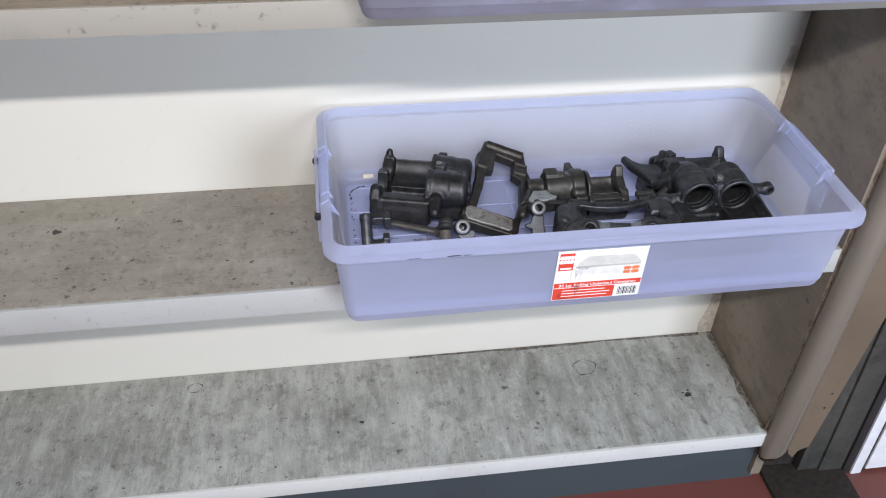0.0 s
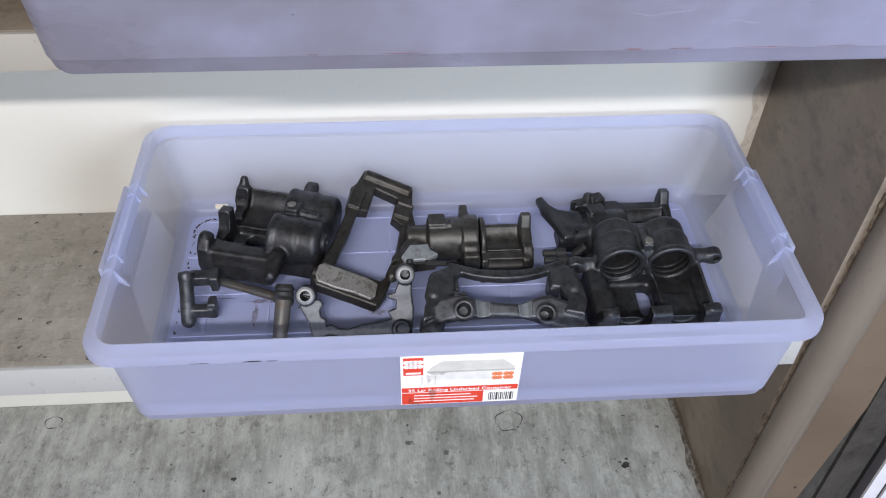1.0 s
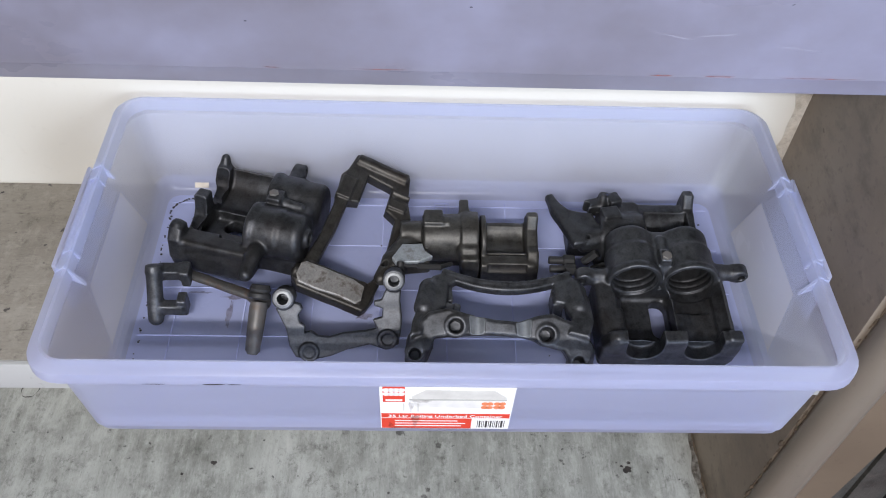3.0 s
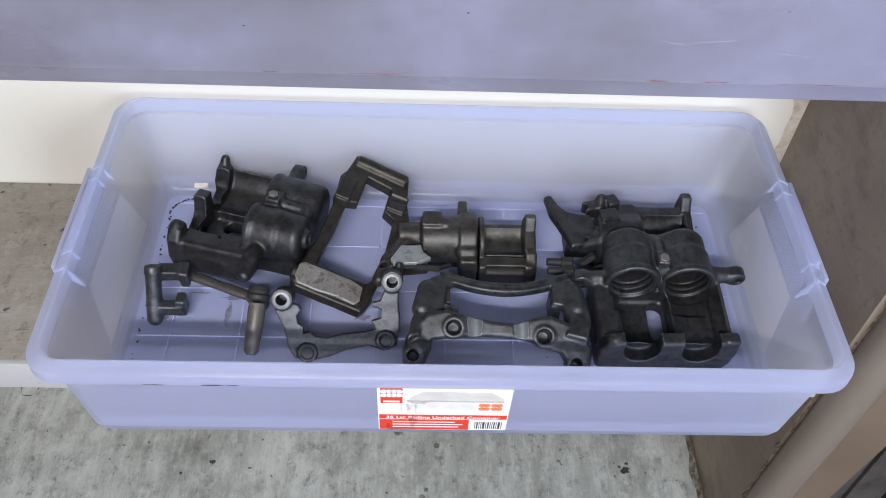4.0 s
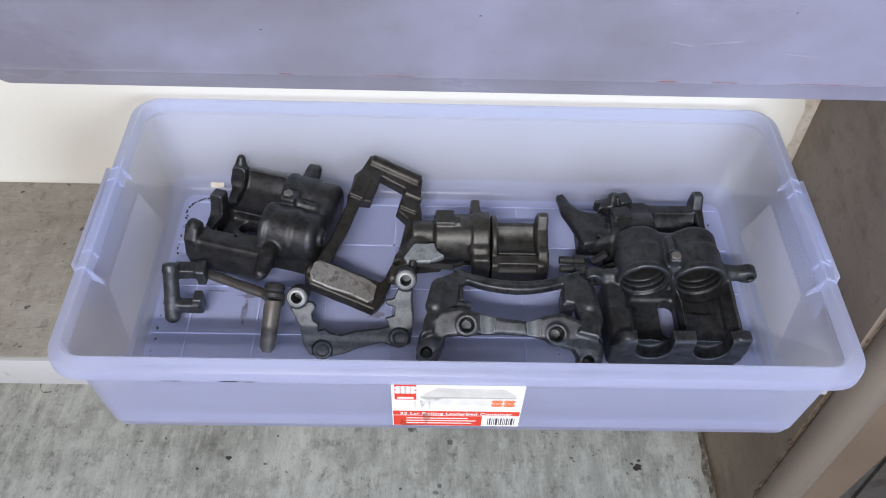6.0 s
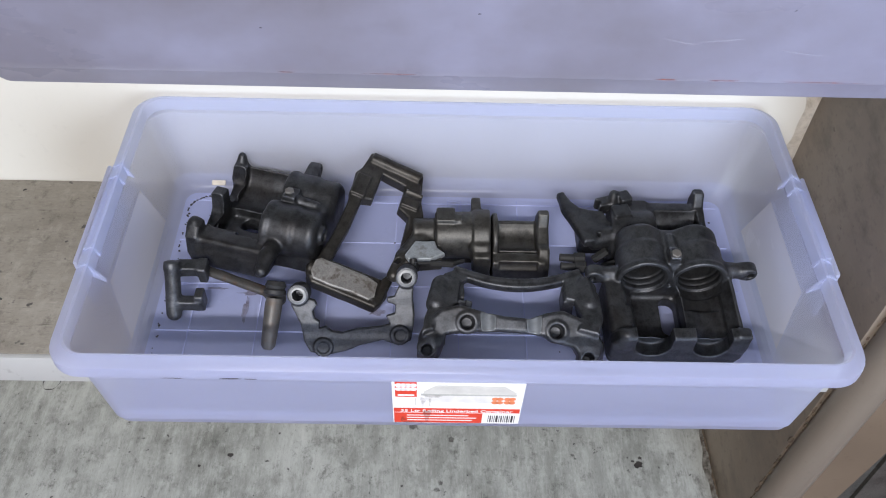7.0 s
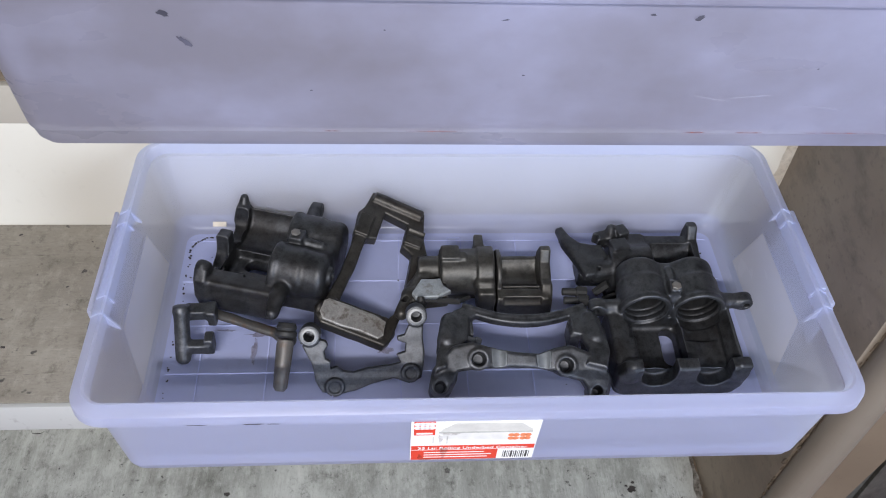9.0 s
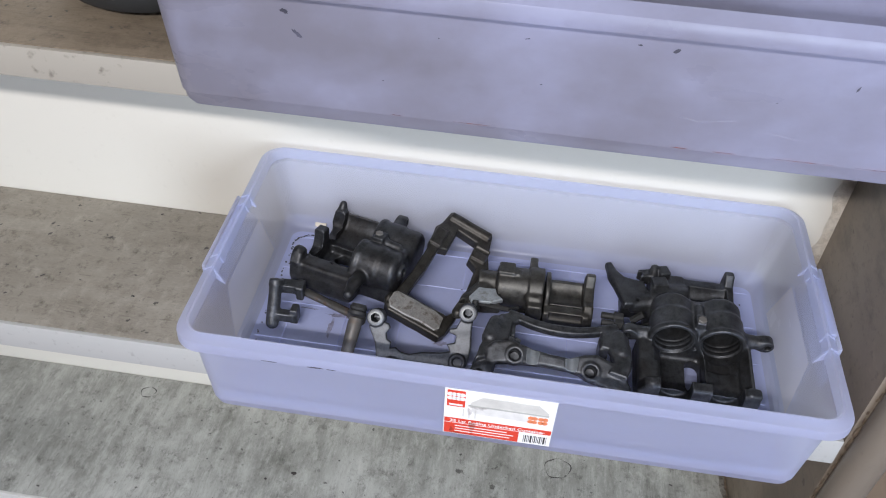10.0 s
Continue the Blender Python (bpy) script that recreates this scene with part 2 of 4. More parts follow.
def cast_iron(name, colour, light, rust=None, metal=0.45, wear_scale=150, brown=0.45):
    """Sand-blasted casting: fine grainy skin, darker and brownish patches, edges rubbed a little brighter."""
    n = Nodes(name)
    grain, patch, wear, oil = n.noise(700, 4), n.noise(38, 6, (1, 1, 1), 0.65), n.noise(wear_scale, 6, (1, 1, 1), 0.65), n.noise(17, 5, (1, 1, 1), 0.6)
    c = n.mix(n.ramp(patch, (0.22, 0.0), (0.84, 1.0)), colour, light)
    c = n.mix(n.ramp(oil, (0.47, 0.0), (0.64, brown)), c, (0.030, 0.023, 0.017))
    c = n.mix(n.ramp(wear, (0.34, 0.4), (0.5, 0.0)), c, tuple(v * 0.45 for v in colour))
    c = n.mix(n.ramp(grain, (0.35, 0.3), (0.55, 0.0)), c, tuple(v * 0.4 for v in colour))
    if rust:
        c = n.mix(n.ramp(wear, (0.5, 0.0), (0.66, 0.85)), c, rust)
    tip = n.add("ShaderNodeNewGeometry").outputs["Pointiness"]
    c = n.mix(n.ramp(tip, (0.52, 0.0), (0.60, 0.6)), c, tuple(min(1, v * 2.2) for v in light))
    n.bump(n.mix(0.3, grain, wear), 0.35, 0.0006)
    return n.set(c, n.ramp(wear, (0.3, 0.38), (0.7, 0.54)), metal)


def milky_plastic(name, colour, see=0.16, soil=0.5, rough=(0.2, 0.36), glow=(1.0, 0.985, 0.96), spread=0.40, end_tone=None):
    """Translucent moulded plastic: it scatters light through, and shows a little of what lies behind. end_tone: a
    colour that takes over, in patches, towards the low-x end.
    """
    n = Nodes(name)
    smear = n.noise(9, 5, (1, 1, 2.5))
    fine = n.noise(70, 4)
    c = n.mix(n.ramp(smear, (0.35, 0.0), (0.75, soil)), colour, tuple(v * 0.86 for v in colour))
    cloud = n.noise(5.5, 7, (1, 1, 1.6), 0.68)
    c = n.mix(n.ramp(cloud, (0.46, 0.0), (0.68, soil)), c, tuple(v * w for v, w in zip(colour, (0.74, 0.72, 0.70))))
    c = n.mix(n.ramp(fine, (0.60, 0.0), (0.74, soil * 0.6)), c, tuple(v * 0.72 for v in colour))
    if end_tone:
        where = n.add("ShaderNodeSeparateXYZ")
        n.link(n.coord, where.inputs[0])
        patchy = n.add("ShaderNodeMath")
        patchy.operation = "MULTIPLY_ADD"
        n.link(n.noise(3.2, 6, (1, 1, 1.4), 0.62), patchy.inputs[0])
        patchy.inputs[1].default_value = -1.5
        n.link(where.outputs[0], patchy.inputs[2])
        c = n.mix(n.ramp(n.mix(1.0, patchy.outputs[0], (1.1, 1.1, 1.1), "ADD"), (0.12, 0.95), (0.80, 0.0)), c, end_tone)
    n.set(c, n.ramp(smear, (0.3, rough[0]), (0.7, rough[1])), 0.0, 0.45)
    n.bump(fine, 0.05, 0.0005)
    through_light = n.add("ShaderNodeBsdfTranslucent")
    through_light.inputs["Color"].default_value = (*glow, 1)
    one = n.add("ShaderNodeMixShader", Fac=spread)
    n.link(n.bsdf.outputs[0], one.inputs[1])
    n.link(through_light.outputs[0], one.inputs[2])
    clear = n.add("ShaderNodeBsdfTransparent", Color=(0.90, 0.93, 1.0, 1))
    two = n.add("ShaderNodeMixShader", Fac=see)
    n.link(one.outputs[0], two.inputs[1])
    n.link(clear.outputs[0], two.inputs[2])
    n.link(two.outputs[0], n.out.inputs["Surface"])
    return n.mat


def thin_film(name, colour, cover):
    """A thin film of oil, dirt or painted light that lets its ground show, patchy and fading out."""
    n = Nodes(name)
    n.set(colour, 0.6)
    clear = n.add("ShaderNodeBsdfTransparent")
    both = n.add("ShaderNodeMixShader")
    n.link(n.ramp(n.noise(110, 5), (0.35, cover * 0.3), (0.65, cover)), both.inputs[0])
    n.link(clear.outputs[0], both.inputs[1])
    n.link(n.bsdf.outputs[0], both.inputs[2])
    n.link(both.outputs[0], n.out.inputs["Surface"])
    return n.mat


def clear_skin(name):
    """The smooth outer face of a milky wall: clear, with a faint gloss."""
    n = Nodes(name)
    gloss = n.add("ShaderNodeBsdfGlossy", Roughness=0.22)
    clear = n.add("ShaderNodeBsdfTransparent")
    both = n.add("ShaderNodeMixShader", Fac=0.05)
    n.link(clear.outputs[0], both.inputs[1])
    n.link(gloss.outputs[0], both.inputs[2])
    n.link(both.outputs[0], n.out.inputs["Surface"])
    return n.mat


WALL_WHITE = painted("cream_white_paint", (0.635, 0.605, 0.535), (0.47, 0.415, 0.345), 0.10)
EDGE_WHITE = painted("worn_shelf_edge_paint", (0.57, 0.57, 0.545), (0.34, 0.325, 0.295), 0.6)
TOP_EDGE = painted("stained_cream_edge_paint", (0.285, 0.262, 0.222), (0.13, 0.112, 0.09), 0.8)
SHELF_LOW = weathered_board("grey_weathered_shelf", (0.262, 0.266, 0.240), (0.432, 0.436, 0.405), (0.112, 0.111, 0.094), True)
SHELF_MID = weathered_board("brown_grey_shelf", (0.250, 0.224, 0.184), (0.325, 0.297, 0.250), (0.125, 0.106, 0.082), False, 0.12)
SHELF_TOP = weathered_board("tan_shelf_board", (0.135, 0.105, 0.072), (0.18, 0.143, 0.103), (0.075, 0.055, 0.038), False)
PANEL = grimy("dull_brown_panel", (0.245, 0.203, 0.156), (0.135, 0.107, 0.078))
PIPE = painted("beige_pipe_paint", (0.168, 0.143, 0.113), (0.095, 0.077, 0.058), 0.4, 0.45)
BOARD = painted("tan_board_paint", (0.145, 0.108, 0.073), (0.075, 0.054, 0.035), 0.5)
STONE = weathered_board("dark_grey_render", (0.040, 0.040, 0.035), (0.066, 0.065, 0.057), (0.022, 0.022, 0.019), True)
KICK = painted("slate_kick_board", (0.042, 0.055, 0.062), (0.03, 0.031, 0.033), 0.5)
EDGE_GREY = painted("worn_grey_edge_paint", (0.40, 0.40, 0.385), (0.26, 0.245, 0.22), 0.6)
RED_FLOOR = painted("red_floor_paint", (0.135, 0.040, 0.032), (0.075, 0.030, 0.026), 0.6, 0.6)
ROOM = painted("room_wall_paint", (0.26, 0.27, 0.28), (0.16, 0.165, 0.17), 0.5)
# rust, near black so that it also paints the shade behind the pipe
RUST_AND_SHADE = plain("rust_and_gap_shade", (0.016, 0.011, 0.008), 0.95, 0.0, 0.5, 90)
BLACK = plain("black_rubber", (0.018, 0.018, 0.018), 0.6)
GLOSS_WHITE = plain("white_frame_paint", (0.75, 0.76, 0.78), 0.35, 0, 0.05)
PLASTIC = milky_plastic("milky_lavender_plastic", (0.675, 0.715, 1.0), 0.33, 0.2, (0.12, 0.26), (0.92, 0.94, 1.0), 0.68)
# the last colour takes over in patches towards the container's left end
PLASTIC_DIRTY = milky_plastic("smeared_lavender_plastic", (0.62, 0.645, 0.885), 0.30, 0.9, (0.24, 0.42), (0.52, 0.53, 0.66), 0.40, (0.225, 0.208, 0.232))
PLASTIC_FLOOR = milky_plastic("thick_lavender_floor", (0.60, 0.655, 1.0), 0.12, 0.5, (0.16, 0.3), (0.85, 0.89, 1.0), 0.5)
# whiter mix of the tub plastic, for the sloping panels of both ends
END_PANEL = milky_plastic("pale_end_panel", (0.93, 0.91, 0.93), 0.34, 0.15, (0.15, 0.3), (1.0, 0.97, 0.95), 0.58)
SKIN = clear_skin("clear_plastic_skin")
RIB = plain("pale_moulded_line", (0.53, 0.57, 0.84), 0.4, 0, 0.06)
IRON = cast_iron("blasted_cast_iron", (0.032, 0.0332, 0.0352), (0.134, 0.139, 0.149), None, 0.75)
IRON_DARK = cast_iron("dark_cast_iron", (0.022, 0.0226, 0.0238), (0.100, 0.103, 0.110), None, 0.75)
IRON_WARM = cast_iron("brownish_cast_iron", (0.026, 0.0238, 0.0212), (0.098, 0.092, 0.083), None, 0.7, 150, 0.6)
IRON_GREY = cast_iron("grey_cast_iron", (0.034, 0.0326, 0.030), (0.134, 0.130, 0.119), None, 0.7, 150, 0.6)
STEEL_WORN = cast_iron("worn_steel_face", (0.17, 0.165, 0.155), (0.34, 0.33, 0.31), (0.075, 0.058, 0.045), 0.2, 110, 0.2)
STEEL_BARE = cast_iron("bare_steel_face", (0.24, 0.265, 0.28), (0.36, 0.39, 0.41), (0.12, 0.11, 0.10), 0.2, 60, 0.0)
STEEL_SEAT = plain("machined_seat_steel", (0.17, 0.182, 0.19), 0.42, 0.35, 0.25, 90)
STEEL_RUST = cast_iron("rusted_steel", (0.055, 0.053, 0.050), (0.105, 0.10, 0.092), (0.070, 0.038, 0.022), 0.3, 90)
STEEL = cast_iron("grey_steel", (0.14, 0.145, 0.145), (0.22, 0.225, 0.225), None, 0.6, 150, 0.0)
PAPER = plain("white_label_paper", (0.78, 0.77, 0.75), 0.45, 0, 0.03)
LABEL_RED = plain("label_red_ink", (0.62, 0.055, 0.03), 0.4, 0, 0.06)
LABEL_GREY = plain("label_grey_print", (0.56, 0.55, 0.51), 0.45, 0, 0.12)
LABEL_PALE = plain("label_pale_print", (0.66, 0.65, 0.62), 0.45, 0, 0.12)
LABEL_SHADE = plain("label_shade_print", (0.40, 0.40, 0.37), 0.45, 0, 0.1)
LABEL_ORANGE = plain("label_orange_print", (0.70, 0.22, 0.10), 0.45, 0, 0.06)
LABEL_STAIN = thin_film("label_oil_stain", (0.10, 0.055, 0.035), 0.40)
INK = plain("black_ink", (0.03, 0.03, 0.03), 0.5)
CREAM_CHIP = plain("cream_chip", (0.66, 0.60, 0.50), 0.6)
BROWN_DIRT = plain("brown_dirt", (0.11, 0.082, 0.055), 0.8, 0, 0.5, 120)
SCUFF = plain("blue_grey_scuff", (0.055, 0.055, 0.078), 0.5, 0, 0.4)
DIRT = plain("oily_dirt", (0.035, 0.03, 0.028), 0.5, 0, 0.4)
FOLD_GLARE = thin_film("painted_fold_glare", (0.60, 0.61, 0.72), 0.20)
CORNER_FILM = thin_film("brown_corner_film", (0.085, 0.06, 0.04), 0.75)
FLOOR_SMEAR = thin_film("brown_floor_smear", (0.13, 0.075, 0.050), 0.55)
RED_SMEAR = thin_film("red_rust_smear", (0.27, 0.075, 0.05), 0.75)
WALL_STAIN_SHADE = thin_film("wall_stain_and_shade", (0.36, 0.25, 0.14), 0.34)

# ---- the place: garage shell, shelving, jamb ----
WALL_Y, SHELF_X0, SHELF_X1 = 1.2155, -1.30, 0.955
LOW_Z, MID_Z, TOP_Z = 0.150, 0.582, 1.0215
LEAN = 0.022  # of the side panel, per metre of height

ground = tagged(part("ground", box(-40, 40, -60, -1.87, -0.12, -0.02), STONE), "grey asphalt yard outside the open door", "ground", kind="structure")
floor = tagged(part("floor", box(-3.0, 3.2, -1.87, 1.5, -0.10, 0.0), RED_FLOOR), "red painted concrete garage floor", "floor", kind="structure")
tagged(part("ceiling", box(-3.0, 3.2, -1.87, 1.5, 2.62, 2.72), ROOM), "pale painted garage ceiling", "ceiling", kind="structure")
tagged(part("wall_north", box(-3.0, 3.2, 1.5, 1.62, 0, 2.62), ROOM), "pale painted garage wall behind the shelving", "wall", kind="structure")
tagged(part("wall_west", box(-3.1, -3.0, -1.87, 1.62, 0, 2.62), ROOM), "pale painted side wall of the garage", "wall", kind="structure")
tagged(part("wall_east", box(3.2, 3.3, -1.87, 1.62, 0, 2.62), ROOM), "pale painted side wall of the garage", "wall", kind="structure")

# unseen wall, added so that daylight enters only through its doorway
bm = bmesh.new()
add_box(bm, -3.0, 0.98, -1.87, -1.75, 0.0, 2.62)
add_box(bm, 2.02, 3.2, -1.87, -1.75, 0.0, 2.62)
add_box(bm, 0.98, 2.02, -1.87, -1.75, 2.05, 2.62)
tagged(part("unseen_wall_south", bm, ROOM), "unseen garage wall with an open doorway, added to narrow the daylight", "wall", kind="structure")

# Shelving unit with three boards seen, painted back and one side panel
unit = thing("shelving_unit", "white-backed wooden shelving with worn grey boards, standing on the red floor", "shelving", pose(0, 0, 0))
part("back_panel", box(SHELF_X0, SHELF_X1 + 0.06, WALL_Y, WALL_Y + 0.018, 0.0, 1.9), WALL_WHITE, unit, "cream white painted back panel")
bm = box(SHELF_X1, SHELF_X1 + 0.02, 0.938, WALL_Y, 0.02, 1.9)
for v in bm.verts:
    v.co.x += LEAN * (v.co.z - LOW_Z)
part("side_panel", bm, PANEL, unit, "dull brown scuffed side panel, leaning a little outwards")
part("side_panel", box(SHELF_X0 - 0.02, SHELF_X0, 0.938, WALL_Y, 0.02, 1.9), PANEL, unit, "dull brown scuffed side panel")
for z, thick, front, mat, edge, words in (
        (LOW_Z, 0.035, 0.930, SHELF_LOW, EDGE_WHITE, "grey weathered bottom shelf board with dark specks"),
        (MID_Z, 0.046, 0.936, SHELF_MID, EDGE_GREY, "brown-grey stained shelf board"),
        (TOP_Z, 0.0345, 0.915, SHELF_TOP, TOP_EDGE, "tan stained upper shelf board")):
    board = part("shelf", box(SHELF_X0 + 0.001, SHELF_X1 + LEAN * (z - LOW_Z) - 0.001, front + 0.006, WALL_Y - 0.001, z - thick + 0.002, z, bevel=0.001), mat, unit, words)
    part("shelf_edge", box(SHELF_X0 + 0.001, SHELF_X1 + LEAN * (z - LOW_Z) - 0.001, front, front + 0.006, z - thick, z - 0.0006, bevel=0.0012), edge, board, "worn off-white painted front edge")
# ring stains and dark drips on the bottom board
for x, y, r in ((0.6557, 1.142, 0.021), (-0.118, 1.178, 0.012)):
    bm = bmesh.new()
    inner, outer = [], []
    for k in range(40):
        a = math.tau * k / 40
        w = r * (1 + 0.08 * math.sin(2 * a + 1) + 0.05 * math.sin(5 * a))
        g = 0.0012 + 0.0009 * math.sin(3 * a + x)
        inner.append(bm.verts.new((x + w * math.cos(a), y + w * math.sin(a), LOW_Z + 0.0003)))
        outer.append(bm.verts.new((x + (w + g) * math.cos(a), y + (w + g) * math.sin(a), LOW_Z + 0.0003)))
    for k in range(40):
        bm.faces.new((inner[k], outer[k], outer[(k + 1) % 40], inner[(k + 1) % 40]))
    part("stain", bm, DIRT, unit, "dark ring stain")
rng = random.Random(4)
for x, y, z, r in ((0.200, 1.052, LOW_Z, 0.006), (0.838, 1.044, LOW_Z, 0.008), (0.154, 1.033, LOW_Z, 0.003), (0.842, 1.056, LOW_Z, 0.004), (0.83, 1.050, LOW_Z, 0.003), (0.0102, 1.017, MID_Z, 0.003), (-0.02, 1.196, MID_Z, 0.003), (-0.259, 1.119, MID_Z, 0.010)):
    bm = bmesh.new()
    loop = []
    for k in range(14):
        a = math.tau * k / 14
        w = r * rng.uniform(0.55, 1.1)
        loop.append(bm.verts.new((x + w * math.cos(a), y + 0.8 * w * math.sin(a), z + 0.0003)))
    bm.faces.new(loop)
    part("stain", bm, DIRT, unit, "dark oily spot")
bm = bmesh.new()
near, far = [], []
for k in range(28):
    y = 0.938 + 0.0098 * k
    near.append(bm.verts.new((SHELF_X1 - 0.0012, y, LOW_Z + 0.0004)))
    far.append(bm.verts.new((SHELF_X1 - 0.003 - 0.0012 * math.sin(0.9 * k) - 0.0008 * math.sin(2.3 * k) - rng.uniform(0, 0.001), y, LOW_Z + 0.0004)))
for k in range(27):
    bm.faces.new((near[k], near[k + 1], far[k + 1], far[k]))
part("dirt", bm, BROWN_DIRT, unit, "brown dirt gathered along the side panel")
# translucent brown strips that darken the board along side panel and back panel
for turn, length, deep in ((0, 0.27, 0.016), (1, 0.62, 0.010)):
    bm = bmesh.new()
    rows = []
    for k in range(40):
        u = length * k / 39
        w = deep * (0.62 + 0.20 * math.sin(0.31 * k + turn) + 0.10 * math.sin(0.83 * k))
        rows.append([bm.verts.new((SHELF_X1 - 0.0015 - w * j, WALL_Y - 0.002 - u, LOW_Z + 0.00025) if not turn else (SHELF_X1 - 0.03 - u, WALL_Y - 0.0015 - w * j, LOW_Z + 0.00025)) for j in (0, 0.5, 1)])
    for a, b in zip(rows, rows[1:]):
        for j in (0, 1):
            bm.faces.new((a[j], a[j + 1], b[j + 1], b[j]))
    part("dirt", bm, CORNER_FILM, unit, "thin brown film along the corner")
# yellow-brown stain plus painted corner shade, on the back panel beside the side panel
for z0, z1, deep in ((LOW_Z + 0.001, MID_Z - 0.048, 0.034), (MID_Z + 0.001, 0.80, 0.022)):
    bm = bmesh.new()
    rows = []
    for k in range(30):
        z = z0 + (z1 - z0) * k / 29
        w = deep * (0.75 + 0.18 * math.sin(0.37 * k + 9 * z0) + 0.08 * math.sin(0.9 * k))
        x = SHELF_X1 + LEAN * (z - LOW_Z) - 0.0005
        rows.append([bm.verts.new((x - w * j, WALL_Y - 0.0004, z)) for j in (0, 0.35, 0.7, 1)])
    for a, b in zip(rows, rows[1:]):
        for j in (0, 1, 2):
            bm.faces.new((a[j], a[j + 1], b[j + 1], b[j]))
    part("stain", bm, WALL_STAIN_SHADE, unit, "yellow-brown corner film, part stain and part painted shade")
part("kick_board", box(SHELF_X0, SHELF_X1 + 0.01, 0.948, 0.966, 0.0, LOW_Z - 0.036), KICK, unit, "slate grey kick board")

# Jamb beside the shelving: round pipe, tan board, dark render, rubber seal, white frame
pipe = thing("pipe", "beige painted round pipe beside the shelving, rusted off above the floor", "pipe", Matrix.Translation((0.9665, 0.925, 0.0)) @ Matrix.Rotation(radians(2.6), 4, "Y"))
bm = bmesh.new()
add_turned(bm, [(0.0205, 0.100), (0.0235, 0.106), (0.0240, 0.6), (0.0240, 2.55)], steps=32)
for v in bm.verts:
    if v.co.z < 0.12:
        v.co.z += 0.9 * (v.co.x + 0.012) + 0.0025 * math.sin(5 * math.atan2(v.co.y, v.co.x))
part("tube", bm, PIPE, pipe)
bm = bmesh.new()
rng = random.Random(3)
for k in range(26):
    a = rng.uniform(0, math.tau)
    r = rng.uniform(0.003, 0.007)
    bmesh.ops.create_icosphere(bm, subdivisions=1, radius=r, matrix=Matrix.Translation((0.021 * math.cos(a), 0.021 * math.sin(a), 0.100 + 0.9 * (0.021 * math.cos(a) + 0.012))) @ Matrix.Diagonal((1, 1, 0.6, 1)))
part("rust_scale", bm, RUST_AND_SHADE, pipe, "flaking rust at the broken end")
bm = bmesh.new()
rng = random.Random(8)
for k in range(70):
    z = 0.16 + 0.0125 * k + rng.uniform(-0.005, 0.005)
    r = rng.uniform(0.0018, 0.0052)
    at = Matrix.Translation((-0.0205 + rng.uniform(-0.004, 0.001), 0.0120 + rng.uniform(-0.002, 0.003), z)) @ Matrix.Diagonal((0.8, 0.6, rng.uniform(1.2, 3.2), 1))
    bmesh.ops.create_icosphere(bm, subdivisions=1, radius=r, matrix=at)
part("dirt_bead", bm, BROWN_DIRT, pipe, "ragged dirty bead along the pipe")
tagged(part("wall_jamb", box(1.098, 1.148, 0.935, 1.40, 0.0, 2.62, bevel=0.003), STONE), "dark grey rough rendered jamb", "wall", kind="structure")
tan = thing("trim_board", "tan painted board with a chipped lower end, beside the pipe", "board", pose(0, 0, 0))
bm = bmesh.new()
lower = [(1.006, 0.100), (1.011, 0.090), (1.018, 0.074), (1.030, 0.060), (1.036, 0.078), (1.045, 0.084), (1.056, 0.088)]
loop = lower + [(1.100, 0.45), (1.100, 2.6), (1.0985, 2.6), (1.060, 1.25)]
back, face = ([bm.verts.new((x, y, z)) for x, z in loop] for y in (0.958, 0.938))
bm.faces.new(face)
bm.faces.new(back[::-1])
for k in range(len(loop)):
    bm.faces.new((face[k], back[k], back[(k + 1) % len(loop)], face[(k + 1) % len(loop)]))
part("plank", bm, BOARD, tan)
for x, z in ((1.058, 0.238), (1.054, 0.200)):
    bm = bmesh.new()
    add_rod(bm, (x, 0.940, z), (x, 0.9365, z), 0.0022, 8)
    part("nail", bm, INK, tan, "dark nail head")
# backing with the shade of the gap beside the pipe in its colour
tagged(part("wall_recess", box(0.976, 1.098, 0.962, 1.40, 0.0, 2.62), RUST_AND_SHADE), "dark recess behind the pipe, rust and painted shade in one colour", "wall", kind="structure")
tagged(part("wall_plinth", box(1.056, 1.148, 0.941, 0.960, 0.0, 0.5, bevel=0.003), STONE), "dark grey rough render below the board", "wall", kind="structure")
bm = bmesh.new()
add_box(bm, 0.984, 1.150, 0.84, 0.962, -0.02, 0.012, 0.004)
bmesh.ops.subdivide_edges(bm, edges=bm.edges[:], cuts=4, use_grid_fill=True)
for v in bm.verts:
    if v.co.z > 0.005:
        v.co.z += 0.006 * noise.noise(v.co * 40)
tagged(part("doorstep", bm, RUST_AND_SHADE), "dark dirty doorstep at the foot of the jamb", "doorstep", kind="structure")
frame_thing = thing("door_frame", "white metal door frame with a black rubber seal", "door frame", pose(0, 0, 0))
part("seal", box(1.148, 1.166, 0.93, 0.99, 0.0, 2.62, bevel=0.003), BLACK, frame_thing, "black rubber seal")
part("post", box(1.166, 1.188, 0.927, 0.99, 0.0, 2.62, bevel=0.002), GLOSS_WHITE, frame_thing, "white painted metal post")
part("gasket", box(1.188, 1.196, 0.932, 0.99, 0.0, 2.62), BLACK, frame_thing, "thin black gasket")
part("door_leaf", box(1.196, 2.0, 0.928, 0.97, 0.01, 2.62, bevel=0.002), GLOSS_WHITE, frame_thing, "white door leaf")

# Tube lamp on the ceiling
tube = thing("ceiling_lamp", "long white fluorescent batten on the ceiling", "lamp", pose(0.10, -1.0, 2.46))
part("batten", box(-0.64, 0.64, -0.05, 0.05, 0.05, 0.16, bevel=0.006), GLOSS_WHITE, tube)

